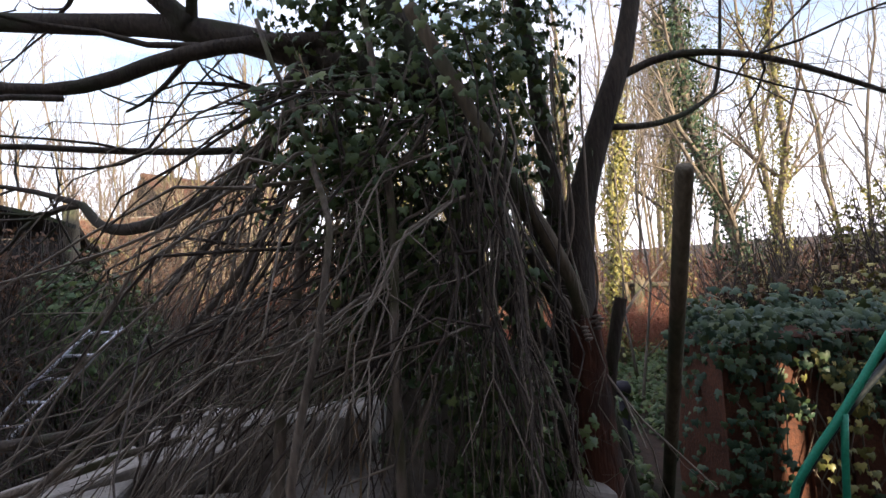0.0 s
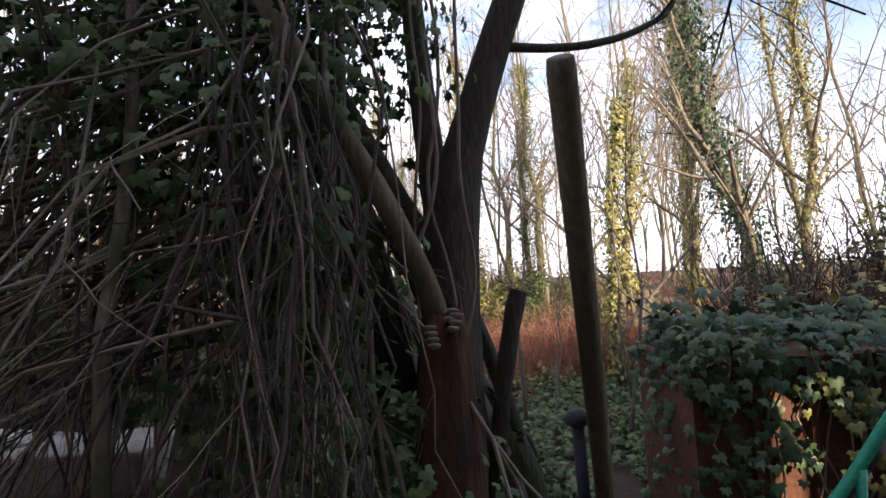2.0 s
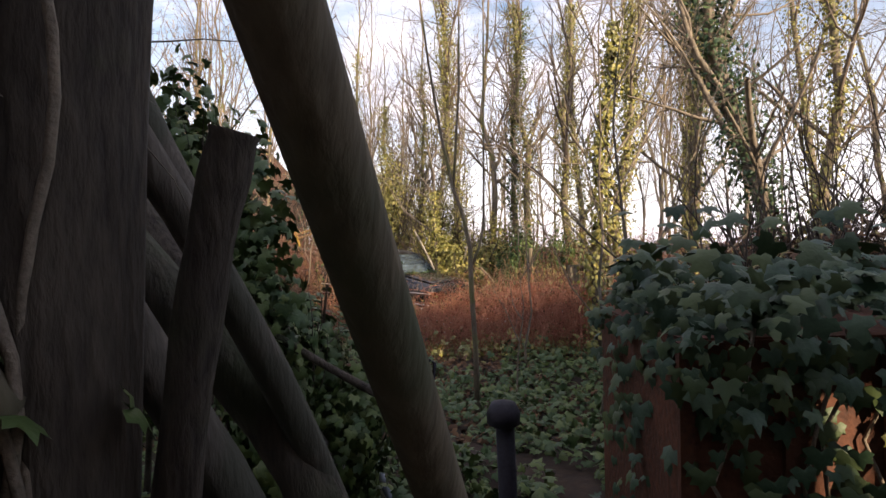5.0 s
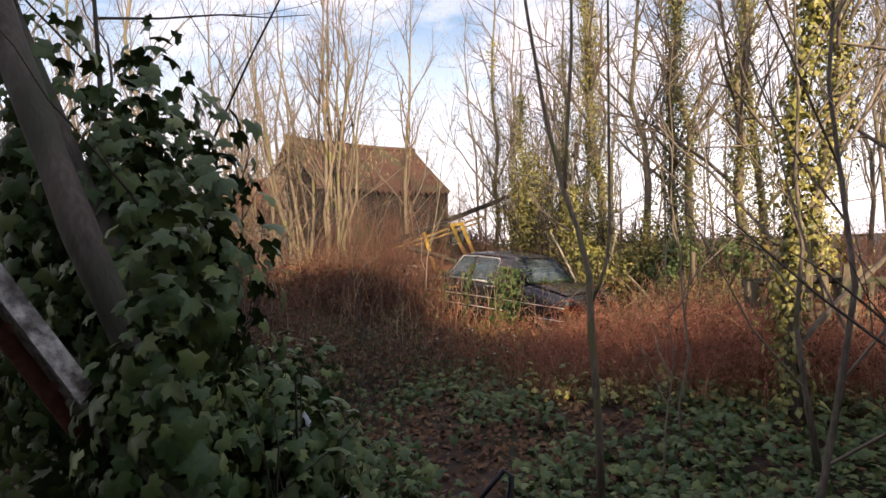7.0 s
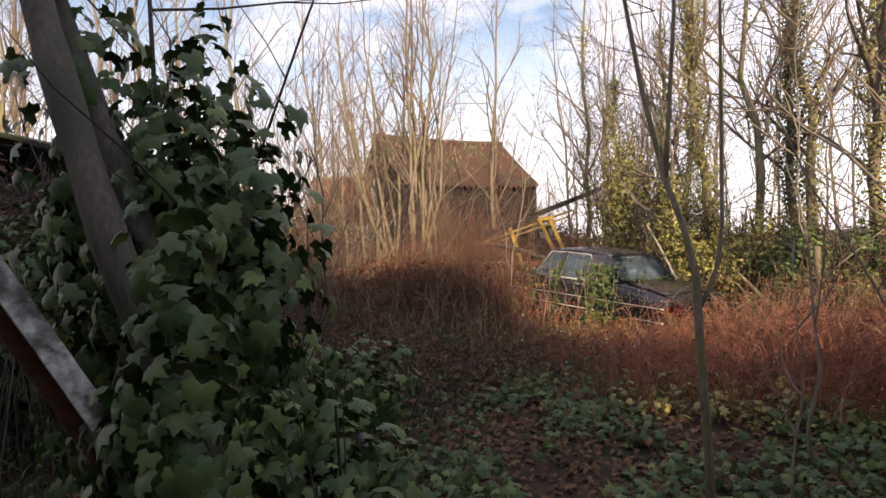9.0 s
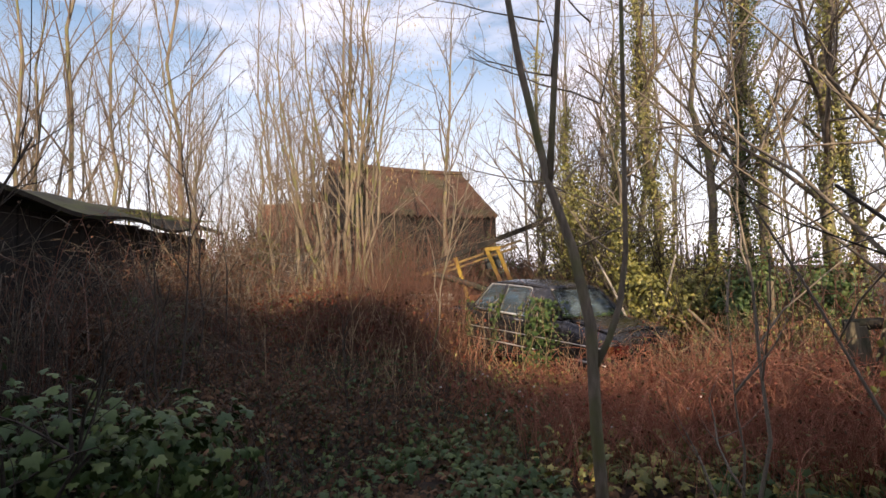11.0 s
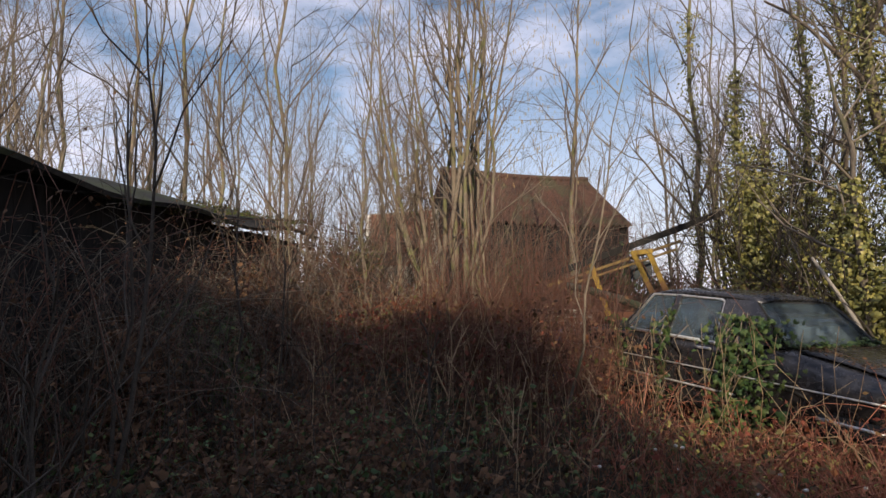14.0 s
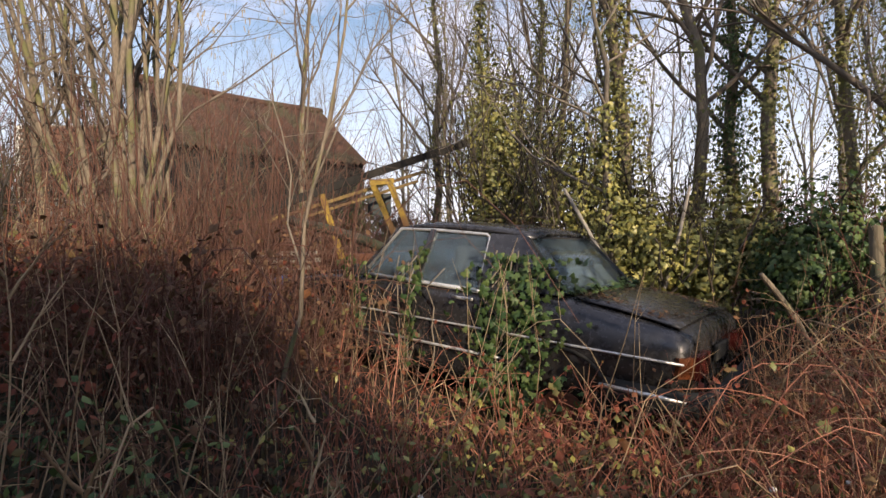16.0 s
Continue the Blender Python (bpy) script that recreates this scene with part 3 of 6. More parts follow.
        a.box((2.62, .86 * s, .97), (.10, .13, .085))
        bev(cp("door_mirror", a, RUBBER), 0.02)
    for q, nm in (([(0.865, .66, .955), (1.225, .535, 1.318), (1.225, -.535, 1.318), (0.865, -.66, .955)], "rear_window"), ([(2.78, .68, .945), (2.78, -.68, .945), (2.475, -.54, 1.322), (2.475, .54, 1.322)], "windscreen")):
        a = Geo()
        q = np.array(q)
        bow = []
        for i in range(9):
            u = i / 8
            if nm == "rear_window":
                lo, hi = q[0] * (1 - u) + q[3] * u, q[1] * (1 - u) + q[2] * u
            else:
                lo, hi = q[0] * (1 - u) + q[1] * u, q[3] * (1 - u) + q[2] * u
            k = 0.05 * (1 - (2 * u - 1) ** 2) * (-1 if nm == "rear_window" else 1)
            bow.append([lo + [k, 0, 0], (lo + hi) / 2 + [k, 0, 0.008], hi + [k * .6, 0, 0]])
        a.loft(bow)
        o = cp(nm, a, GLASS, label="dusty glass with a bluish film for the reflected sky")
        o.visible_shadow = False
        md = o.modifiers.new("thick", "SOLIDIFY")
        md.thickness = 0.005
        a = Geo()
        a.tube([b[0] for b in bow] + [b[2] for b in bow[::-1]] + [bow[0][0]], 0.014, 5)
        cp("window_seal", a, RUBBER)
    for x, nm in ((-0.06, "rear_bumper"), (3.96, "front_bumper")):
        a = Geo()
        sg = -1 if x < 0 else 1
        line = [(x - sg * .55, .84), (x - sg * .10, .83), (x - sg * .01, .72), (x, .4), (x, 0), (x, -.4), (x - sg * .01, -.72), (x - sg * .10, -.83), (x - sg * .55, -.84)]
        a.loft([[(px, py, .37), (px + sg * .035 * (abs(py) < .8), py + .035 * np.sign(py) * (abs(py) >= .8), .385), (px + sg * .045 * (abs(py) < .8), py + .045 * np.sign(py) * (abs(py) >= .8), .44), (px + sg * .035 * (abs(py) < .8), py + .03 * np.sign(py) * (abs(py) >= .8), .495), (px, py, .51)] for px, py in line], caps=False)
        o = cp(nm, a, RUBBER, label="dull dark bumper")
        md = o.modifiers.new("thick", "SOLIDIFY")
        md.thickness = 0.01
    a = Geo()
    a.box((0.02, 0, .64), (.03, .34, .11))
    bev(cp("plate_recess", a, RUBBER), .01)
    for y in (.34, -.34):
        a = Geo()
        a.box((2.0, y, .78), (.42, .44, .26)); a.box((1.82, y, 1.0), (.13, .42, .44)); a.box((1.80, y, 1.24), (.08, .22, .10))
        bev(cp("front_seat", a, CLOTH), .04)
    a = Geo()
    a.box((1.25, 0, .80), (.42, 1.2, .24)); a.box((1.06, 0, .96), (.14, 1.2, .34))
    bev(cp("rear_seat", a, CLOTH), .04)
    a = Geo()
    a.box((2.55, 0, .94), (.28, 1.3, .10))
    bev(cp("dashboard", a, RUBBER), .03)
    root.matrix_world = CAR
    return root


build_car()


def in_car(x, y, pad=0.05):
    p = CAR.inverted() @ Vector((x, y, 0.5))
    return -0.1 - pad < p.x < 3.97 + pad and abs(p.y) < 0.84 + pad


# ---- barn ----
def build_barn():
    root = thing("barn", "old dark-boarded barn with a mossy red tiled roof", "barn", "", (-11.2, 24.7, 0))
    A, B = np.array([-8.9, 27.9, 6.55]), np.array([-13.0, 22.2, 6.55])
    along = (B - A) / np.linalg.norm(B - A)
    perp = np.array([-along[1], along[0], 0])
    if perp @ np.array([1, -0.7, 0]) < 0:
        perp = -perp
    L = np.linalg.norm(B - A)
    E = 3.05
    for sgn in (1, -1):
        g = Geo()
        rows, cols = 22, 96
        grid = []
        for i in range(rows * 2 + 1):
            k = i // 2
            u = min(1, (k + (i % 2)) / rows)
            sag = -0.10 * math.sin(u * math.pi)
            line = []
            for j in range(cols + 1):
                w = j / cols
                p = A + along * (w * L) + perp * sgn * E * u + np.array([0, 0, -2.5 * u + sag * (0.4 + 0.6 * math.sin(w * 3.1)) + (0.035 if i % 2 else 0.0)])
                p = p + np.array([0, 0, 0.075 * math.sin(j * math.pi / 2)]) + np.array([0, 0, -0.10 * math.sin(w * math.pi)])
                line.append(p)
            grid.append(line)
        g.loft(grid)
        part("roof", g, TILE, root, "weathered red clay tiles with moss", smooth=False)
    g = Geo()
    g.tube([A + along * (L * w) + np.array([0, 0, 0.03 - 0.10 * math.sin(w * math.pi)]) for w in np.linspace(-0.005, 1.005, 12)], 0.13, 8)
    part("ridge_tile", g, TILE, root)
    rng = np.random.default_rng(3)
    for o, d, n in ((A + perp * 2.75, along, int(L / 0.24)), (A - perp * 2.75, along, int(L / 0.24))):
        for i in range(n):
            g = Geo()
            c = o + d * (0.24 * i + 0.12)
            g.box((c[0], c[1], 2.05), (0.225, 0.03, 4.1), Matrix.Rotation(math.atan2(along[1], along[0]), 4, "Z"), 0.006)
            part("board", g, TAR, root, "", False)
    for e in (A + along * 0.15, B - along * 0.15):
        g = Geo()
        g.slab([e + perp * 2.75 - [0, 0, e[2]], e - perp * 2.75 - [0, 0, e[2]], e - perp * 2.75 - [0, 0, 2.35], e - [0, 0, 0.12], e + perp * 2.75 - [0, 0, 2.35]], 0.12)
        part("gable_wall", g, TAR, root, "", False)


build_barn()


# ---- brick outbuilding ----
def build_brick():
    root = thing("brick_outbuilding", "roofless red brick outbuilding wall with a whitewashed edge", "outbuilding", "", (-12.8, 18.9, 0))
    p0, p1 = np.array([-13.9, 18.75, 0]), np.array([-11.3, 19.3, 0])
    d = (p1 - p0) / np.linalg.norm(p1 - p0)
    rot = Matrix.Rotation(math.atan2(d[1], d[0]), 4, "Z")
    L = np.linalg.norm(p1 - p0)
    g = Geo()
    c = (p0 + p1) / 2
    g.box((c[0], c[1] + 0.14, 2.2), (L, 0.20, 4.4), rot)
    part("wall_core", g, MORTAR, root, "", False)
    g = Geo()
    side = p0 + np.array([-0.12, 0.1, 0])
    g.box((side[0] - .02, side[1] + .2, 2.2), (0.22, 0.5, 4.36), rot, 0.01)
    part("quoin", g, WHITE, root, "whitewashed corner", False)
    g = Geo()
    g.box((0, 0, 0), (0.21, 0.10, 0.062), None, 0.003)
    me = g.mesh("brick", BRICKM, False)
    nrm = np.array([d[1], -d[0], 0])
    row0 = 33
    for r in range(row0, 58):
        for k in range(int(L / 0.225)):
            q = p0 + d * (0.225 * k + 0.11 + (0.11 if r % 2 else 0)) + nrm * -0.02
            ob = new("brick", me)
            ob.parent = root
            ob.matrix_local = Matrix.Translation((q[0] + 12.8, q[1] - 18.9, 0.038 + 0.075 * r)) @ rot
    

build_brick()


# ---- dark shed along the far side ----
def build_shed():
    root = thing("dilapidated_shed", "long low tarred shed with a sagging mossy felt roof", "shed", "", (-7.2, 7.5, 0))
    a, b = np.array([-5.75, 4.7, 0]), np.array([-8.9, 11.2, 0])
    d = (b - a) / np.linalg.norm(b - a)
    back = np.array([-d[1], d[0], 0])
    if back[0] > 0:
        back = -back
    L = np.linalg.norm(b - a)
    rot = Matrix.Rotation(math.atan2(d[1], d[0]), 4, "Z")
    rng = np.random.default_rng(8)
    for i in range(int(L / 0.2)):
        g = Geo()
        c = a + d * (0.2 * i + 0.1)
        g.box((c[0], c[1], 1.22 + rng.uniform(-.03, .03)), (0.185, 0.025, 2.44), rot, 0.008)
        part("board", g, TAR if i > 2 else BARK_DARK, root, "", False)
    secs = []
    for w in np.linspace(-0.02, 1.02, 24):
        p = a + d * (w * L)
        z = 2.74 + 0.04 * w - 0.13 * math.sin(w * math.pi) + 0.05 * math.sin(w * 17)
        secs.append([p - back * 0.35 + [0, 0, z - .22], p + [0, 0, z - .07], p + back * 0.8 + [0, 0, z + .16], p + back * 1.7 + [0, 0, z + .30], p + back * 3.0 + [0, 0, z - .2]])
    g = Geo()
    g.loft(secs)
    roof = part("roof", g, FELT, root, "sagging black roofing felt", False)
    md = roof.modifiers.new("thick", "SOLIDIFY")
    md.thickness = 0.05
    g = Geo()
    g.box(tuple((a + back * 1.5) + [0, 0, 1.2]), (3.0, 0.08, 2.4), Matrix.Rotation(math.atan2(back[1], back[0]), 4, "Z"))
    part("end_wall", g, TAR, root, "", False)
    g = Geo()
    pts = np.array([a + d * w * L - back * rng.uniform(-1.2, .3) + [0, 0, 2.78 + .04 * w - .13 * math.sin(w * 3.14)] for w in rng.uniform(.5, 1.0, 2200)])
    leaves(g, pts, rng.normal(0, .5, pts.shape) + [0, 0, 1], rng.uniform(.03, .07, len(pts)), rng, SMALL, SMALL_F)
    part("roof_moss", g, MOSS, root, "tufts of moss", True)
    g = Geo()
    g.tube([(-5.55, 5.0, -0.1), (-5.57, 4.99, 1.4), (-5.56, 5.0, 2.78)], (0.10, 0.10, 0.095), 9)
    part("corner_post", g, POST, root, "weathered grey post")


build_shed()


# ---- farm machine behind the car ----
def build_machine():
    root = thing("farm_elevator", "rusting yellow farm elevator with a raised boom", "farm machine", "", (-3.2, 13.0, 0))
    for nm, p, q, r, m in (("boom", (-4.3, 12.45, 1.62), (-1.75, 14.3, 2.72), 0.055, TAR), ("boom_rail", (-4.2, 12.5, 1.50), (-2.3, 13.65, 2.22), 0.024, OCHRE), ("boom_rail", (-4.0, 12.6, 1.47), (-2.35, 13.4, 2.06), 0.02, OCHRE)):
        g = Geo()
        v = Vector(q) - Vector(p)
        m4 = v.to_track_quat("X", "Z").to_matrix()
        c = (Vector(p) + Vector(q)) / 2
        g.box(tuple(c), (v.length, r * 1.3, r * 2), m4)
        ob = part(nm, g, m, root, "", False)
        md = ob.modifiers.new("edge", "BEVEL"); md.width = 0.006
    for p, q in (((-3.56, 12.84, 1.86), (-3.30, 12.86, 1.0)), ((-2.95, 13.12, 2.04), (-2.52, 13.16, 1.0)), ((-2.72, 13.2, 2.04), (-2.40, 13.2, 1.2)), ((-2.97, 13.1, 2.02), (-2.66, 13.2, 2.05))):
        g = Geo()
        v = Vector(q) - Vector(p)
        g.box(tuple((Vector(p) + Vector(q)) / 2), (v.length, .05, .075), v.to_track_quat("X", "Z").to_matrix())
        part("frame_strut", g, YELLOW, root, "", False)
    g = Geo()
    g.box((-3.0, 13.2, .62), (1.5, .5, .9), Matrix.Rotation(.3, 3, "Z"), .02)
    part("chassis", g, RUST, root, "rusted chassis", False)
    for x in (-3.55, -2.5):
        g = Geo()
        g.loft([[(x + math.cos(t) * r, 12.93 + y, .34 + math.sin(t) * r) for y, r in ((-.09, .2), (-.10, .33), (.1, .33), (.09, .2))] for t in np.linspace(0, 2 * np.pi, 21)])
        part("wheel", g, RUBBER, root)
    g = Geo()
    g.box((-2.95, 13.55, 1.75), (.34, .04, .30), Matrix.Rotation(.25, 3, "Z"), .01)
    part("guard_panel", g, BLACKP, root, "dark blue-black sheet guard", False)


build_machine()


# ---- things about the car ----
def log(name, label, pts, radii, mtl, group=""):
    p = ease(pts)
    r = np.interp(np.linspace(0, 1, len(p)), np.linspace(0, 1, len(pts)), radii)
    r = r * (1 + .06 * np.sin(np.arange(len(p)) * 1.7))
    g = Geo()
    g.tube(p, r, 12)
    o = part(name, g, mtl)
    return tagged(o, label, "log", group)


log("fallen_log", "dark fallen branch lying against the car bonnet", [(-3.75, 12.25, 1.50), (-3.2, 12.1, 1.38), (-2.6, 11.95, 1.20), (-2.2, 11.75, 1.02)], (0.05, 0.06, 0.06, 0.045), BARK_DARK)


def build_plank_pile():
    rng = np.random.default_rng(12)
    root = thing("plank_pile", "stack of weathered pale planks", "planks", "", (-3.9, 12.1, gz(-3.9, 12.1)))
    for i in range(9):
        g = Geo()
        g.box((-3.85 + rng.uniform(-.08, .08), 12.1 + (i % 2) * .12, .42 + .085 * i), (0.95, .16, .055), Matrix.Rotation(rng.normal(0, .05) - .1, 3, "Z"), .006)
        part("plank", g, OLDWOOD, root, "", False)
    g = Geo()
    g.box((-3.85, 12.15, .15), (.9, .5, .56), None, .03)
    part("base_timber", g, TAR, root, "", False)
    return root


build_plank_pile()


def build_canister():
    root = thing("blue_canister", "small blue plastic canister in the weeds", "canister", "", (-3.62, 11.55, gz(-3.62, 11.55)))
    g = Geo()
    z = gz(-3.62, 11.55)
    prof = [(.0, .0), (.13, .0), (.15, .03), (.15, .62), (.12, .70), (.05, .72), (.0, .72)]
    g.loft([[(-3.62 + r * 1.2 * math.cos(t), 11.55 + r * .8 * math.sin(t), z + h) for r, h in prof] for t in np.linspace(0, 2 * np.pi, 17)])
    part("body", g, BLUE, root)
    g = Geo()
    g.tube([(-3.62, 11.55, z + .71), (-3.62, 11.55, z + .77)], .04, 9)
    part("cap", g, BLACKP, root)


build_canister()
for nm, p, q, r, m, lb in (("leaning_plank", (0.05, 11.35, 0.5), (-0.52, 11.6, 1.75), .026, OLDWOOD, "pale split branch leaning in the hedge behind the car"), ("leaning_plank", (0.35, 11.5, .4), (0.75, 11.7, 1.75), .022, OLDWOOD, "thin pale pole leaning in the hedge"), ("leaning_plank", (1.35, 10.6, .3), (.85, 10.35, .95), .03, BARK_PALE, "pale broken branch beside the car boot")):
    log(nm, lb, [p, tuple((np.array(p) + q) / 2 + [.03, 0, .02]), q], (r, r * .9, r * .6), m, "broken poles by the hedge")


# ---- ivy-grown tree, brush heap and props at the start ----
def build_ivy_tree():
    rng = np.random.default_rng(21)
    z = gz(-0.45, 0.05)
    root = thing("ivy_grown_tree", "gnarled forked tree smothered in ivy above a rotten stump", "tree", "", (-0.45, 0.05, z))
    g = Geo()
    g.tube(ease([(-0.40, 0.10, z - .1), (-0.38, 0.11, 0.6), (-0.35, 0.13, 1.2), (-0.33, 0.15, 1.6), (-0.29, 0.15, 1.88), (-0.20, 0.15, 2.15), (-0.10, 0.15, 2.42), (0.02, 0.15, 2.7), (0.14, 0.16, 3.4), (0.2, 0.2, 4.3)], 1), np.interp(np.linspace(0, 1, 20), (0, .12, .3, .42, .5, .7, 1), (.19, .125, .10, .085, .062, .052, .02)), 12)
    g.tube(ease([(-0.34, 0.17, 1.6), (-0.375, 0.2, 1.95), (-0.40, 0.22, 2.3), (-0.42, 0.25, 2.7), (-0.5, 0.4, 3.6)], 1), np.interp(np.linspace(0, 1, 10), (0, 1), (.06, .025)), 9)
    g.tube([(-0.52, 0.18, 1.2), (-0.62, 0.16, 1.75), (-0.82, 0.12, 2.25), (-1.12, 0.14, 3.0)], (0.075, 0.07, 0.065, 0.05), 8)
    part("trunk", g, BARK_DARK, root, "dark furrowed bark")
    # limbs reaching out over the heap
    for line, r in (([(-0.9, 0.1, 2.5), (-1.45, 0.2, 2.72), (-2.05, 0.32, 2.96), (-2.7, 0.42, 3.05), (-3.5, 0.5, 3.15), (-4.4, 0.6, 3.2)], 0.085),
                    ([(-1.3, 0.15, 2.78), (-1.95, 0.13, 2.78), (-2.46, -0.03, 2.52), (-2.97, -0.10, 2.63), (-3.8, -.2, 2.8)], 0.045),
                    ([(-1.2, 0.3, 2.75), (-1.55, 0.41, 2.58), (-2.0, 0.56, 2.2), (-2.4, 0.66, 2.05), (-2.73, 0.71, 2.02), (-2.9, .8, 2.2)], 0.06),
                    ([(-2.05, 0.3, 2.95), (-2.4, 0.2, 3.3), (-2.7, 0.0, 3.9)], 0.06),
                    ([(-1.7, 0.4, 2.35), (-2.3, 0.3, 2.35), (-3.0, .1, 2.4), (-3.9, .2, 2.35)], 0.022),
                    ([(-0.06, 0.15, 2.52), (0.2, 0.1, 2.62), (0.55, 0.0, 2.55), (0.95, -0.05, 2.38), (1.4, -.05, 2.2)], 0.022),
                    ([(-0.14, 0.15, 2.3), (0.1, 0.2, 2.3), (0.32, 0.28, 2.36), (0.47, 0.33, 2.44), (0.554, 0.361, 2.5), (.60, .37, 2.75), (.64, .38, 3.2)], 0.018)):
        g = Geo()
        p = np.array(line)
        q = ease(p)
        g.tube(q, np.linspace(r, r * 0.35, len(q)), 8)
        for k in range(5 if r > .02 else 2):
            i = rng.integers(1, len(p))
            d = rng.normal(0, 1, 3) * [.8, .5, .6] + [(-.5 if p[-1][0] < -1 else .5), -.1, .25]
            branch_out(rng, g, p[i], d / np.linalg.norm(d) * rng.uniform(.5, 1.1), r * .35, 2, .55, 5, (2, 4), .1)
        part("limb", g, BARK_DARK, root)
    # bare vines on the trunk
    for s in range(4):
        g = Geo()
        x0 = rng.uniform(-.42, -.26)
        p = ease([(x0 + rng.normal(0, .03), 0.03 + rng.normal(0, .025), zz) for zz in np.linspace(2.6, .5, 9)])
        g.tube(p, rng.uniform(.004, .008), 5)
        part("vine", g, TWIG, root)
    g = Geo()
    for c, rad, n in (((-0.75, 0.15, 2.55), (.6, .5, .75), 1300), ((-0.85, 0.05, 1.7), (.5, .36, .7), 1000), ((-1.15, 0.15, 2.35), (.55, .4, .55), 800), ((-0.42, 0.3, 2.9), (.3, .35, .7), 420), ((-0.4, .1, 3.6), (.7, .6, .8), 900), ((-.65, .0, .85), (.55, .3, .55), 900), ((-1.3, .2, 3.0), (.5, .4, .5), 600), ((-1.15, -.1, 1.8), (.4, .2, .6), 380), ((-1.35, -.2, 2.2), (.4, .3, .4), 250)):
        drape(g, rng, int(n * 1.25), (c[0] - .03, c[1] - .02, c[2]), (rad[0] * .92, rad[1], rad[2]), 0.044, 0.05, .8)
    part("ivy", g, IVY, root, "dense dark ivy leaves")
    # rotten stump wood with bracket fungus
    g = Geo()
    ring = []
    for k, zz in enumerate((z - .1, .5, .9, 1.15, 1.30, 1.42)):
        ring.append([(-0.36 + math.cos(t) * (.13 - .016 * k) * (1 + .12 * math.sin(3 * t)), -0.10 + math.sin(t) * (.12 - .014 * k), zz + (.09 * math.sin(5 * t) * (k > 3))) for t in np.linspace(0, 2 * np.pi, 17)[:-1]])
    g.loft(ring, closed=True, caps=True)
    part("rotten_stump", g, ROT, root, "crumbling red-brown rotten wood")
    for c in ((-.335, -.19, 1.46), (-.325, -.195, 1.448), (-.345, -.195, 1.44), (-.33, -.20, 1.43), (-.338, -.205, 1.415), (-.395, -.205, 1.42), (-.393, -.21, 1.405), (-.388, -.215, 1.39), (-.385, -.22, 1.375)):
        g = Geo()
        g.loft([[(c[0] + .017 * r * math.cos(t) * (1 + .3 * math.sin(3 * t + c[0] * 90)), c[1] + .03 + .02 * r * math.sin(t), c[2] + h * .25 - .006 * r * math.sin(t)) for r, h in ((.0, -.03), (.6, -.025), (1, .0), (.8, .02), (0, .03))] for t in np.linspace(0, 2 * np.pi, 11)])
        part("bracket_fungus", g, FUNGUS, root, "pale bracket fungus")
    return root


build_ivy_tree()
# Dark bark tones on these logs stand for the shade of the hollow.
for nm, lb, p, r, m in (
        ("leaning_log", "mossy log leaning into the ivy-grown tree", [(-1.0, -.2, 2.75), (-0.80, -.2, 2.34), (-0.668, -.2, 2.08), (-.425, -.17, 1.63), (-.36, -.08, 1.4), (-.32, .02, 1.2)], .031, POST),
        ("leaning_log", "mossy log leaning into the ivy-grown tree", [(-0.72, .1, 2.3), (-0.50, .14, 1.85), (-0.28, .25, 1.5), (-0.10, .5, 0.95), (.03, .7, .35), (.06, .76, -.05)], .03, BARK_SHADE),
        ("leaning_log", "log leaning into the ivy-grown tree, shade in its dark bark", [(-0.52, .1, 1.75), (-0.36, 0.2, 1.379), (-0.14, 0.4, 0.80), (.0, .5, .25), (.03, .53, -.05)], .04, BARK_SHADE),
        ("leaning_log", "broken dark branch stub by the tree", [(-.24, .16, .75), (-0.20, .15, 1.1), (-0.155, .14, 1.36), (-0.118, .137, 1.50)], .03, BARK_DARK),
        ("leaning_log", "thick leaning trunk beside the steel girder", [(-1.66, 2.05, 3.0), (-1.38, 1.95, 2.40), (-1.14, 1.92, 1.9), (-0.92, 1.90, 1.46), (-.80, 2.0, 1.1), (-.75, 2.15, .5), (-.74, 2.2, -.05)], .048, BARK_SHADE),
        ("leaning_log", "thick leaning trunk beside the steel girder", [(-1.85, 2.1, 3.2), (-1.55, 2.10, 2.48), (-1.25, 2.12, 1.8), (-1.08, 2.15, 1.45), (-.9, 2.25, .6), (-.85, 2.3, -.05)], .038, BARK_SHADE),
        ("leaning_log", "smooth grey trunk leaning over the path", [(-1.20, 1.30, 2.15), (-0.92, 1.20, 1.64), (-0.60, 1.07, 1.23), (-0.29, .93, .88), (-.12, .88, .4), (-.08, .86, -.04)], .055, BARK_DARK),
        ("leaning_log", "thick grey trunk leaning beside the path", [(-.95, .50, 1.88), (-.70, .49, 1.62), (-0.447, .49, 1.35), (-0.138, .49, 1.0), (-.03, .49, .6), (.0, .5, -.03)], .055, BARK_DARK),
        ("curved_branch", "dark curved branch sweeping over the ivy", [(-0.86, 1.75, 1.2), (-0.66, 1.74, 1.06), (-0.42, 1.75, .90), (-0.10, 1.74, 0.72), (.08, 1.75, .62), (.14, 1.78, .45)], .018, BARK_DARK)):
    log(nm, lb, p, np.linspace(r * .92, r, len(p)), m, "leaning logs")


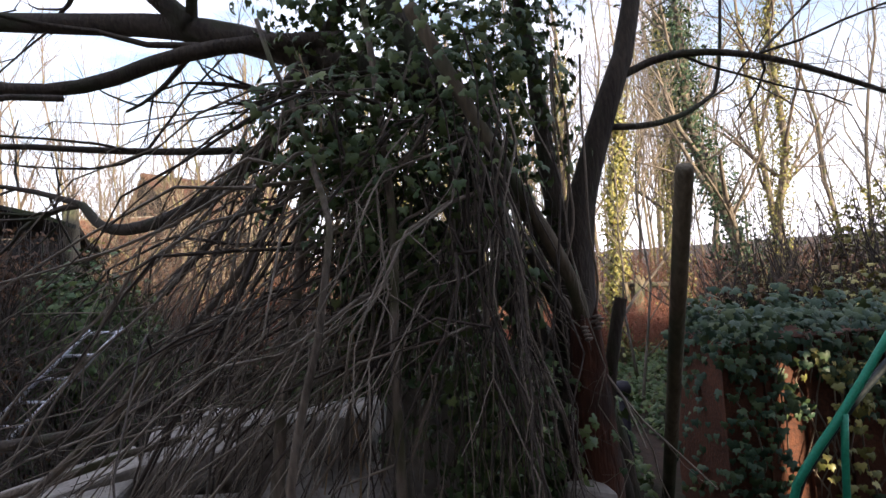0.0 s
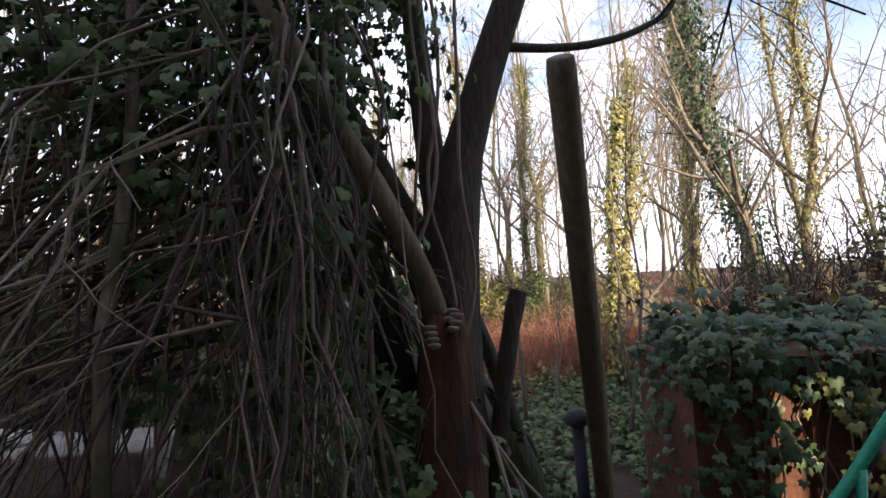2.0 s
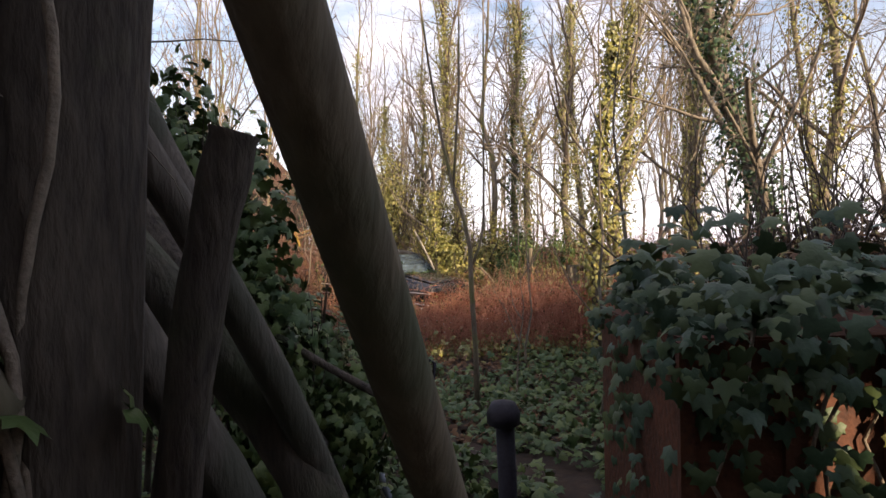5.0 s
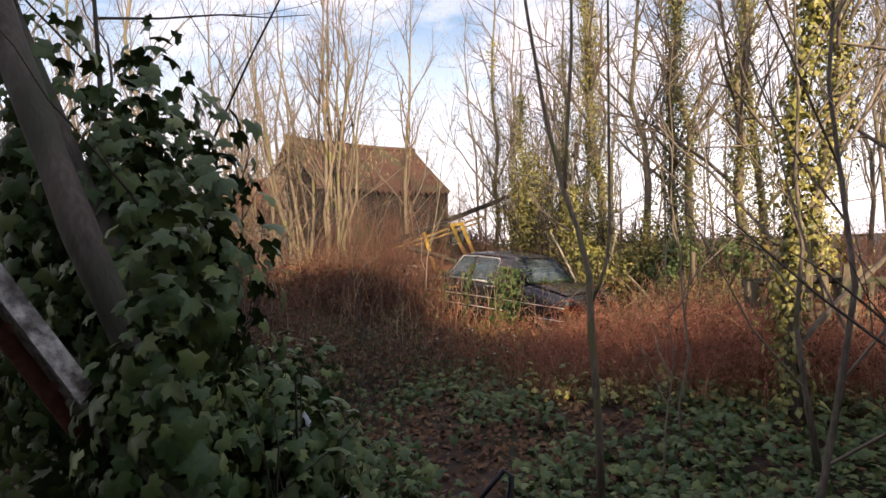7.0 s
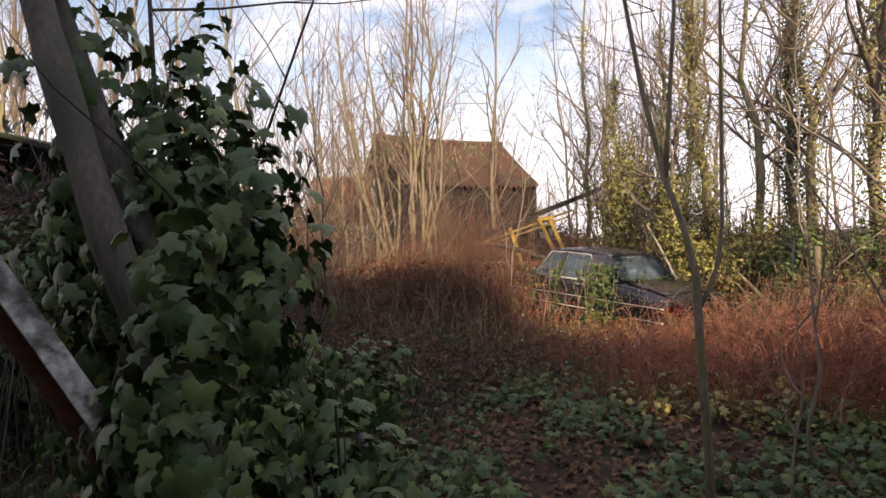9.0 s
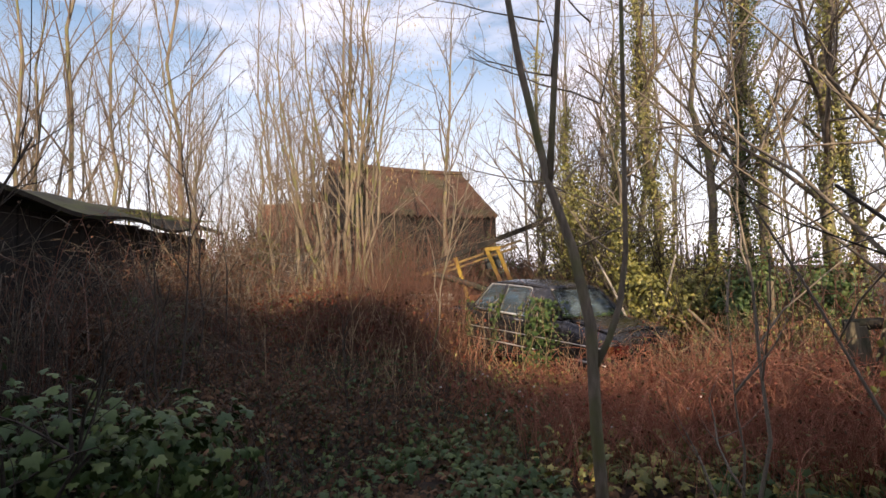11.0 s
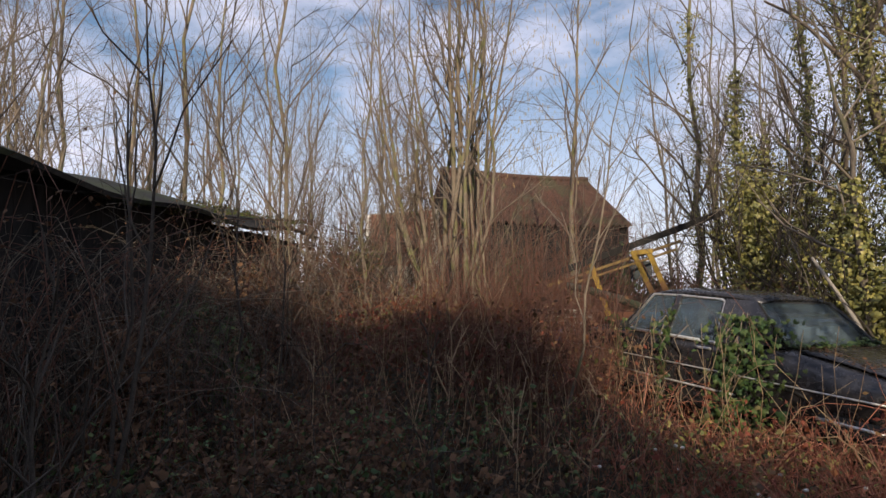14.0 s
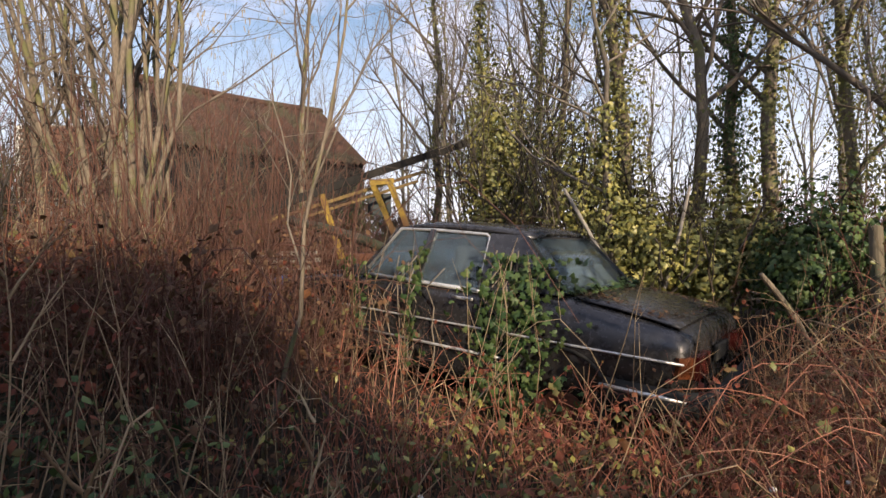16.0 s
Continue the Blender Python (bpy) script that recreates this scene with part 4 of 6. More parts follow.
def build_girder():
    root = thing("steel_girder", "perforated steel girder with flaking white paint leaning in the ivy", "girder", "", (-0.85, 1.7, 0))
    p, q = Vector((-1.50, 1.44, 2.37)), Vector((-0.42, 2.09, 0.28))
    v = q - p
    side = v.cross(Vector((0.25, 1, 0.15))).normalized() * 0.075
    up = side.cross(v).normalized()
    g = Geo()
    # web with round holes: strips between square cut-outs filled by rings
    n = 13
    L = v.length
    d = v / L
    pitch = L / n
    for i in range(n):
        c = p + d * (pitch * (i + .5))
        h, w = 0.028, 0.075
        ring, outer = [], []
        for k in range(16):
            a = 2 * math.pi * k / 16
            ring.append(c + d * (h * math.cos(a)) + side.normalized() * (h * math.sin(a)))
            m_ = max(abs(math.cos(a)) / (pitch / 2), abs(math.sin(a)) / w)
            outer.append(c + d * (math.cos(a) / m_) + side.normalized() * (math.sin(a) / m_))
        g.add([tuple(x) for x in ring + outer], [(k, (k + 1) % 16, 16 + (k + 1) % 16, 16 + k) for k in range(16)])
    web = part("web", g, PEEL, root, "", False)
    md = web.modifiers.new("thick", "SOLIDIFY"); md.thickness = 0.008
    for s in (1, -1):
        g = Geo()
        a, b = p + side * s, q + side * s
        g.slab([tuple(a - up * .0), tuple(b), tuple(b - up * .05), tuple(a - up * .05)], .008)
        part("flange", g, PEEL if s > 0 else RUST, root, "", False)


build_girder()


def build_post(name, label, p, q, r):
    g = Geo()
    g.tube([p, tuple((np.array(p) + q) / 2 + [.004, .003, 0]), q, tuple(np.array(q) + (np.array(q) - p) * .012)], (r * 1.06, r * 1.02, r, r * .9), 14)
    return tagged(part(name, g, POST), label, "post")


build_post("leaning_post", "round weathered wooden post leaning over the path", (0.33, 0.93, -0.05), (-0.072, -0.45, 1.974), 0.033)
build_post("wooden_post", "short weathered wooden post in the hedge", (1.95, 10.75, 0.1), (1.93, 10.78, 1.30), 0.05)


def build_stake():
    root = thing("capped_stake", "dark stake with a rounded cap in the ivy", "stake", "", (0.33, 1.48, gz(.33, 1.48)))
    g = Geo()
    g.tube([(0.36, 1.5, -.05), (0.34, 1.48, .72)], .035, 9)
    part("stake", g, CAP, root)
    g = Geo()
    g.loft([[(0.335 + r * math.cos(t), 1.475 + r * math.sin(t), .70 + h) for r, h in ((.04, 0), (.06, .01), (.062, .05), (.045, .085), (0, .095))] for t in np.linspace(0, 2 * np.pi, 15)])
    part("cap", g, CAP, root, "rounded dark plastic cap")
    root2 = thing("bent_bracket", "bent dark metal strap in the ivy", "bracket", "", (-.02, 2.7, 0))
    g = Geo()
    g.tube([(-.2, 2.75, .2), (-.12, 2.75, .5), (.03, 2.78, .68), (.06, 2.78, .66), (.03, 2.78, .4), (0, 2.78, .1)], .011, 5)
    part("strap", g, CAP, root2)


build_stake()


def build_pipes():
    rng = np.random.default_rng(4)
    for nm, lb, p, r in (("plastic_pipe", "grey plastic pipe lying in the ivy", [(-.86, 2.78, .86), (-.74, 2.73, .75), (-.57, 2.62, .57), (-.32, 2.47, .3), (-.18, 2.4, .0)], .022), ("plastic_pipe", "pale grey pipe lying beside the other pipe", [(-.86, 2.65, .72), (-.74, 2.6, .6), (-.57, 2.54, .40), (-.38, 2.44, .0)], .014)):
        g = Geo()
        g.tube(ease(p), r, 12)
        tagged(part(nm, g, GREYP), lb, "pipe", "pipes in the ivy")
    root = thing("green_tube_frame", "bright green tubular frame leaning by the steel tank", "tube frame", "", (1.05, .38, 0))
    g = Geo()
    g.tube(ease([(1.78, .31, 1.76), (1.55, .33, 1.5), (1.07, .37, .80), (.90, .38, .60), (.78, .40, .40), (.74, .42, -.02)], 1), .021, 10)
    part("long_tube", g, GREENP, root)
    g = Geo()
    g.tube([(1.07, .36, .80), (1.05, .355, .6), (1.03, .35, .3), (1.0, .34, -.02)], .018, 10)
    part("leg", g, GREENP, root)
    g = Geo()
    g.tube(ease([(1.85, .42, 1.42), (1.35, .48, .95), (1.08, .52, .62), (.9, .55, .35), (.84, .56, -.02)], 1), .022, 10)
    part("dark_tube", g, BLACKP, root, "black tube alongside")


build_pipes()


def build_tank():
    root = thing("steel_tank", "rusty steel tank half buried under ivy", "tank", "", (1.25, 1.15, 0))
    x0, x1, y0, y1, zt = 0.70, 1.95, 0.80, 1.45, 1.12
    xs = np.linspace(x0, x1, 6)
    for i in range(5):
        g = Geo()
        g.slab([(xs[i] + .006, y0, -.05), (xs[i + 1] - .006, y0 + .012 * (i % 2), -.05), (xs[i + 1] - .006, y0 + .012 * (i % 2), zt), (xs[i] + .006, y0, zt)], .01)
        part("panel", g, RUST, root, "", False)
    for a, b in (((x0, y0), (x0, y1)), ((x1, y0), (x1, y1)), ((x0, y1), (x1, y1))):
        g = Geo()
        g.slab([(*a, -.05), (*b, -.05), (*b, zt), (*a, zt)], .01)
        part("side_sheet", g, RUST, root, "", False)
    g = Geo()
    g.slab([(x0, y0, zt), (x1, y0, zt), (x1, y1, zt), (x0, y1, zt)], .012)
    part("top_sheet", g, RUST, root, "", False)
    for x in xs:
        g = Geo()
        g.box((x, y0 - .012, zt / 2), (.035, .02, zt), None, .002)
        part("rib", g, RUST, root, "", False)
    rng = np.random.default_rng(33)
    g = Geo()
    n = 900
    p = np.stack([rng.uniform(x0 - .04, x1 + .1, n), rng.uniform(y0 - .12, y1, n), zt + np.abs(rng.normal(.03, .07, n))], 1)
    p[:, 2] += [.20 * noise.noise((q[0] * 3, q[1] * 3, 2.0)) for q in p]
    leaves(g, p, rng.normal(0, .45, p.shape) + [-.1, -.5, .9], rng.uniform(.04, .078, n), rng)
    n = 150
    p = np.stack([np.maximum(x0 - .02, rng.normal(x0 + .14, .12, n)), rng.normal(y0 + .2, .2, n), zt + .02 + np.abs(rng.normal(.08, .08, n))], 1)
    leaves(g, p, rng.normal(0, .45, p.shape) + [-.3, -.6, .7], rng.uniform(.04, .08, n), rng)
    n = 1000
    xx = rng.uniform(x0 - .03, x1 + .1, n)
    zz = zt * (1 - rng.random(n) ** 1.25)
    keep = np.array([noise.noise((a * 3.2, b * 1.7, 7.7)) > 0.10 or b > .98 for a, b in zip(xx, zz)])
    p = np.stack([xx, y0 - np.abs(rng.normal(.05, .05, n)), zz], 1)[keep]
    leaves(g, p, rng.normal(0, .35, p.shape) + [-.15, -1, .35], rng.uniform(.035, .07, len(p)), rng, droop=.85)
    n = 130
    p = np.stack([x0 - np.minimum(.05, np.abs(rng.normal(.015, .02, n))), rng.uniform(y0, y1, n), zt * (1 - rng.random(n) ** 1.6)], 1)
    leaves(g, p, rng.normal(0, .35, p.shape) + [-1, -.3, .35], rng.uniform(.035, .07, len(p)), rng, droop=.85)
    part("ivy", g, IVY_BLUE, root, "large bluish-green ivy leaves")
    # A column of yellowish leaves, with the sun stripe in their pale colour.
    g = Geo()
    n = 110
    p = np.stack([rng.normal(1.38, .12, n), y0 - np.abs(rng.normal(.09, .04, n)), rng.uniform(.1, 1.1, n)], 1)
    leaves(g, p, rng.normal(0, .35, p.shape) + [-.15, -1, .35], rng.uniform(.035, .065, n), rng, droop=.85)
    part("yellow_ivy", g, IVY_SUN, root, "yellow-green ivy leaves, sun stripe in their pale colour")
    for k in range(16):
        g = Geo()
        x = rng.uniform(x0 - .05, x1)
        g.tube([(x + rng.normal(0, .05), y0 - .03 + rng.normal(0, .012), zz) for zz in np.linspace(1.15, rng.uniform(0, .5), 7)], .005, 4)
        part("vine", g, TWIG, root)


build_tank()


def build_slabs():
    rng = np.random.default_rng(5)
    for i, (c, s, r) in enumerate((((-2.62, .02, .72), (.55, .42, .20), .2), ((-2.2, -.02, .62), (.62, .5, .26), -.1), ((-2.15, .45, .86), (.6, .45, .18), .3), ((-1.6, .35, .98), (.62, .4, .14), -.15), ((-1.5, .02, .70), (.55, .45, .3), .1), ((-2.9, .5, .70), (.7, .4, .16), .5), ((-1.95, .75, .9), (.8, .3, .12), .1), ((-2.35, -.50, .50), (.75, .3, .34), .12), ((-1.72, -.46, .56), (.5, .26, .40), -.1), ((-1.15, -.40, .55), (.46, .22, .5), .15), ((-2.9, -.35, .45), (.6, .4, .25), -.2))):
        g = Geo()
        g.box(c, s, Euler((rng.normal(0, .08), rng.normal(0, .08), r)).to_matrix(), .025)
        g.box((c[0] + .03, c[1] + .03, c[2] - s[2] * .5 - (c[2] - s[2] * .5) * .5), (s[0] * .85, s[1] * .8, c[2] - s[2] * .5 + .05), None, .02)
        o = tagged(part("stone_slab", g, STONE, None, "", False), "broken pale concrete slab under dead branches", "slab", "rubble slabs")
        md = o.modifiers.new("edge", "BEVEL"); md.width, md.segments = .018, 2
    g = Geo()
    g.slab([(-1.28, -.02, .55), (-.92, -.02, .52), (-.95, .2, 1.18), (-1.22, .2, 1.2)], .05)
    o = tagged(part("leaning_board", g, STONE, None, "", False), "pale board leaning among the dead branches", "board")
    g = Geo()
    g.box((-.50, -.20, .40), (.19, .08, .84), Euler((.1, .12, .3)).to_matrix(), .02)
    o = tagged(part("stone_slab", g, STONE, None, "", False), "grey upright stone at the foot of the tree", "slab", "rubble slabs")
    md = o.modifiers.new("edge", "BEVEL"); md.width, md.segments = .02, 2


build_slabs()


def build_heap():
    """Dead branches fanned down over the rubble."""
    rng = np.random.default_rng(77)
    root = thing("brush_heap", "heap of dead grey branches hanging over rubble", "brush heap", "", (-1.4, -.2, 0))
    for k in range(75):
        g = Geo()
        a = np.array([rng.uniform(-1.9, -.8), rng.uniform(-.25, .35), rng.uniform(1.9, 2.7)])
        fan = (a[0] + 1.15) * 1.0 + rng.normal(0, .35)
        b = np.array([a[0] + fan - .25 * rng.random(), a[1] - rng.uniform(.25, .75), rng.uniform(.3, .9)])
        if off_route(b[0], b[1]) < .42:
            b = b + np.array([-.5, .25, 0])
        mid = (a + b) / 2 + np.array([rng.normal(0, .08), -rng.uniform(0, .15), rng.uniform(0, .2)])
        r = rng.choice([.0035, .005, .007, .011], p=[.4, .3, .2, .1])
        u = np.linspace(0, 1, 8)[:, None]
        p = (1 - u) ** 2 * a + 2 * u * (1 - u) * mid + u ** 2 * b + rng.normal(0, .025, (8, 3))
        g.tube(p, np.linspace(r * 1.25, r * .5, 8), 5, cap=False)
        for j in range(rng.integers(2, 6)):
            i = rng.integers(2, 7)
            d = (p[i] - p[i - 1])
            d = d / np.linalg.norm(d) + rng.normal(0, .35, 3)
            branch_out(rng, g, p[i], d / np.linalg.norm(d) * rng.uniform(.2, .5), r * .5, 1, .4, 4, (1, 3), -.15)
        part("dead_branch", g, DEADWOOD if k % 3 else TWIG_DARK, root)
    # long boughs sweeping to the front and side
    for k in range(105):
        g = Geo()
        a = np.array([rng.uniform(-1.45, -.82), rng.uniform(-.42, .1), rng.uniform(1.3, 2.5)])
        b = np.array([a[0] - rng.uniform(.4, 1.5), a[1] - rng.uniform(.2, .6), a[2] - rng.uniform(.4, 1.1)])
        b[2] = max(b[2], .25)
        p = bend(rng, a, b, 7, .12)
        p[:, 2] += .12 * np.sin(np.linspace(0, np.pi, 7))
        r = rng.uniform(.003, .008)
        g.tube(p, np.linspace(r * 1.3, r * .4, 7), 4, cap=False)
        for j in range(4):
            i = rng.integers(1, 6)
            d = (p[i + 1] - p[i])
            d = d / np.linalg.norm(d) + rng.normal(0, .4, 3)
            branch_out(rng, g, p[i], d / np.linalg.norm(d) * rng.uniform(.15, .4), r * .5, 1, .4, 3, (1, 2), -.1)
        part("dead_branch", g, DEADWOOD if k % 3 else TWIG_DARK, root)
    for k in range(22):
        g = Geo()
        x, y = rng.uniform(-1.7, -.75), rng.uniform(-.55, -.2)
        zt, zb = rng.uniform(1.7, 2.6), rng.uniform(.35, 1.2)
        w = np.cumsum(rng.normal(0, .035, (11, 2)), axis=0)
        p = np.column_stack([x + w[:, 0], y + w[:, 1] * .4, np.linspace(zt, zb, 11)])
        g.tube(p, rng.uniform(.002, .0045), 5, cap=False)
        part("hanging_vine", g, STRAW if k % 7 == 0 else TWIG_DARK, root)
    for k in range(34):
        g = Geo()
        a = np.array([rng.uniform(-1.0, -.72), rng.uniform(-.62, -.3), rng.uniform(1.5, 2.3)])
        b = np.array([a[0] + rng.uniform(-.1, .16), a[1] - rng.uniform(.0, .2), rng.uniform(.35, .9)])
        p = bend(rng, a, b, 9, .10)
        r = rng.uniform(.002, .0055)
        g.tube(p, np.linspace(r * 1.2, r * .5, 9), 5, cap=False)
        for j in range(3):
            i = rng.integers(1, 7)
            d = (p[i + 1] - p[i]) / np.linalg.norm(p[i + 1] - p[i]) + rng.normal(0, .4, 3)
            branch_out(rng, g, p[i], d / np.linalg.norm(d) * rng.uniform(.12, .3), r * .5, 1, .4, 3, (1, 2), -.1)
        part("dead_branch", g, DEADWOOD if k % 4 == 0 else TWIG_DARK, root)
    for line, r in (([(-1.60, -.82, .35), (-1.60, -.80, 1.0), (-1.52, -.72, 1.45), (-1.456, -.663, 1.807), (-1.55, -.47, 2.14), (-1.75, -.3, 2.7)], .017), ([(-1.30, -.6, .3), (-1.28, -.5, 1.4), (-1.26, -.35, 2.2), (-1.3, -.2, 3.0)], .022), ([(-1.75, -.55, .35), (-1.72, -.45, 1.2), (-1.62, -.25, 2.0), (-1.35, .0, 2.7)], .026),
                    ([(-3.1, -.35, .55), (-2.5, -.15, 1.1), (-1.95, .05, 1.75), (-1.6, .2, 2.3)], .022), ([(-2.75, .93, 1.59), (-2.4, .8, 1.88), (-2.01, .66, 2.18), (-1.6, .5, 2.5)], .028), ([(-3.6, .1, .95), (-2.8, .05, 1.02), (-2.2, .1, 1.2), (-1.5, .1, 1.25)], .03), ([(-3.6, -.2, .75), (-2.9, -.25, .85), (-2.2, -.1, 1.0)], .024)):
        g = Geo()
        p = np.array(line)
        q = np.vstack([bend(rng, p[i], p[i + 1], 4, .03)[:-1] for i in range(len(p) - 1)] + [p[-1:]])
        g.tube(q, np.linspace(r, r * .6, len(q)), 8)
        part("bough", g, BARK if r < .027 else BARK_DARK, root)
    root.location += Vector((.13, .17, .06))
    return root


build_heap()


def build_ladder():
    root = thing("ladder", "aluminium ladder leaning against an evergreen bush", "ladder", "", (-4.1, 2.65, gz(-4.1, 2.65)))
    a, b = np.array([-5.45, 2.35, -.02]), np.array([-3.98, 2.62, 1.36])
    w = np.array([.34, -.10, .0])
    for s in (0, 1):
        g = Geo()
        g.tube([a + w * s, (a + b) / 2 + w * s, b + w * s], .022, 6)
        part("rail", g, ALU, root)
    for u in np.linspace(.08, .98, 8):
        g = Geo()
        g.tube([a + (b - a) * u, a + (b - a) * u + w], .014, 6)
        part("rung", g, ALU, root)


build_ladder()


def shrub(name, label, c, rad, n, size, mtl, seed, group="", stems=8):
    rng = np.random.default_rng(seed)
    z = gz(c[0], c[1])
    root = thing(name, label, "bush", group, (c[0], c[1], z))
    g = Geo()
    for k in range(stems):
        d = rng.normal(0, 1, 3) * [rad[0] * .5, rad[1] * .5, 0] + [0, 0, rad[2] * rng.uniform(1.0, 1.7)]
        branch_out(rng, g, (c[0] + rng.normal(0, .08), c[1] + rng.normal(0, .08), z - .03), d, .018, 2, .5, 5, (2, 4))
    part("branchwork", g, TWIG_DARK, root)
    g = Geo()
    for k in range(max(3, n // 350)):
        q = np.array([c[0] + rng.normal(0, .35) * rad[0], c[1] + rng.normal(0, .35) * rad[1], z + rad[2] * rng.uniform(.45, 1.35)])
        drape(g, rng, 350, q, np.array(rad) * rng.uniform(.45, .75), size, z, .7)
    part("foliage", g, mtl, root, "leathery evergreen leaves")
    return root


shrub("evergreen_bush", "dark evergreen bush beside a ladder", (-4.75, 3.7), (.9, .8, 1.15), 4200, .075, IVY, 41)
shrub("brown_thicket", "dense russet-brown thicket by the dark shed", (-5.3, 2.9), (.8, .7, 1.15), 2400, .06, DEAD, 48, "", 20)
shrub("brown_thicket", "dark bramble thicket against the shed", (-5.5, 6.3), (.7, .6, .75), 1800, .06, DEAD, 49, "", 18)
for i, (c, rad) in enumerate((((-6.0, 23.6), (1.3, 1.0, 1.7)), ((-7.4, 21.8), (1.3, 1.0, 1.8)), ((-8.8, 20.2), (1.2, .9, 1.7)), ((-5.0, 25.3), (1.2, 1.0, 1.5)))):
    shrub("brown_thicket", "dark tangled brush against the barn wall", c, rad, 2200, .09, DEAD if i % 2 else IVY, 240 + i, "brush at the barn", 34)
for i, (c, rad) in enumerate((((-6.75, 8.6), (.7, .6, .95)), ((-7.5, 9.6), (.8, .6, 1.05)))):
    shrub("brown_thicket", "brown bramble thicket at the end of the shed", c, rad, 1700, .055, DEAD, 250 + i, "", 34)
for i, (c, rad) in enumerate((((-9.0, 12.0), (.9, .8, 1.55)), ((-9.7, 13.3), (1.0, .8, 1.6)), ((-10.7, 14.6), (1.0, .9, 1.75)), ((-11.6, 16.0), (1.0, .9, 1.8)))):
    shrub("brown_thicket", "dense brown brush beyond the end of the shed", c, rad, 2000, .06, (DEAD, MOSS, DEAD, IVY)[i], 260 + i, "brush beyond the shed", 34)
shrub("brown_thicket", "tall brown thicket at the near end of the shed", (-5.5, 3.9), (.75, .7, 1.6), 2400, .06, DEAD, 270, "", 26)
shrub("ivy_mound", "dark ivy against the shed wall", (-6.2, 7.5), (.8, .6, .85), 1800, .07, IVY, 50)
shrub("ivy_mound", "low mound of glossy dark ivy beside the path", (-2.35, 3.9), (.75, .7, .62), 2400, .07, IVY, 42)
shrub("ivy_column", "tall ivy-covered trunk at the edge of the path", (-1.25, 2.35), (.42, .40, 1.3), 2600, .075, IVY, 43, "", 1)
shrub("ivy_column", "ivy spilling from a leaning trunk", (-0.72, 2.2), (.42, .30, .62), 2800, .062, IVY, 44, "", 1)
shrub("ivy_column", "ivy over the foot of the leaning trunk", (-0.62, 1.98), (.24, .17, .72), 1500, .06, IVY, 47, "", 1)
shrub("ivy_column", "ivy hanging over the lower logs", (-.66, 1.74), (.24, .16, .92), 1900, .06, IVY, 51, "", 1)
shrub("ivy_column", "ivy over the foot of the girder", (-0.55, 2.15), (.34, .25, .42), 1400, .062, IVY, 46, "", 1)
shrub("ivy_column", "ivy crown hanging from a leaning trunk", (-1.45, 2.3), (.40, .36, 1.75), 800, .075, IVY, 45, "", 1)
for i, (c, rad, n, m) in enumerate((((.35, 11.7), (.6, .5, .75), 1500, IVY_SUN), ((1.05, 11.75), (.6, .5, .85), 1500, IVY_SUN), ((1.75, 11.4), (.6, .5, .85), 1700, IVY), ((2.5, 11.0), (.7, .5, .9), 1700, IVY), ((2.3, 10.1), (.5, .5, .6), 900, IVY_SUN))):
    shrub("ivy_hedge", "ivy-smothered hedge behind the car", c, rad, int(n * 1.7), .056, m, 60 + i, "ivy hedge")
for i, c in enumerate(((1.95, 2.1), (2.5, 1.9), (3.2, 2.4), (2.9, 3.3), (4.2, 3.3), (2.3, 2.8), (3.7, 1.7), (4.6, 2.3), (3.5, 4.2))):
    shrub("hedge", "overgrown hedge of brown and green leaves", c, (.72, .6, (.8, .82, 1.05, 1.0, 1.4, .85, 1.45, 1.55, 1.05)[i]), 1750, .05, (DEAD, IVY_SUN, GRASS)[i % 3], 80 + i, "hedge beyond the tank", 22)


def build_boards():
    rng = np.random.default_rng(15)
    root = thing("board_stack", "stack of split grey boards leaning upright", "boards", "", (2.7, 7.4, 0))
    for k in range(22):
        g = Geo()
        x = 2.0 + k * .05 + rng.normal(0, .02)
        y = 7.4 + rng.normal(0, .12)
        h = rng.uniform(.8, 1.25)
        l = rng.normal(.12, .16)
        g.box((x + l * .4, y + .1, h / 2), (rng.uniform(.05, .11), .03, h), Euler((-.15, l * .5, rng.normal(0, .2))).to_matrix(), .008)
        part("board", g, POST, root, "", False)
    g = Geo()
    g.tube([(2.0, 7.75, 1.0), (2.8, 7.7, 1.05), (3.6, 7.65, 1.0)], .05, 8)
    part("rail", g, BARK_DARK, root)


build_boards()


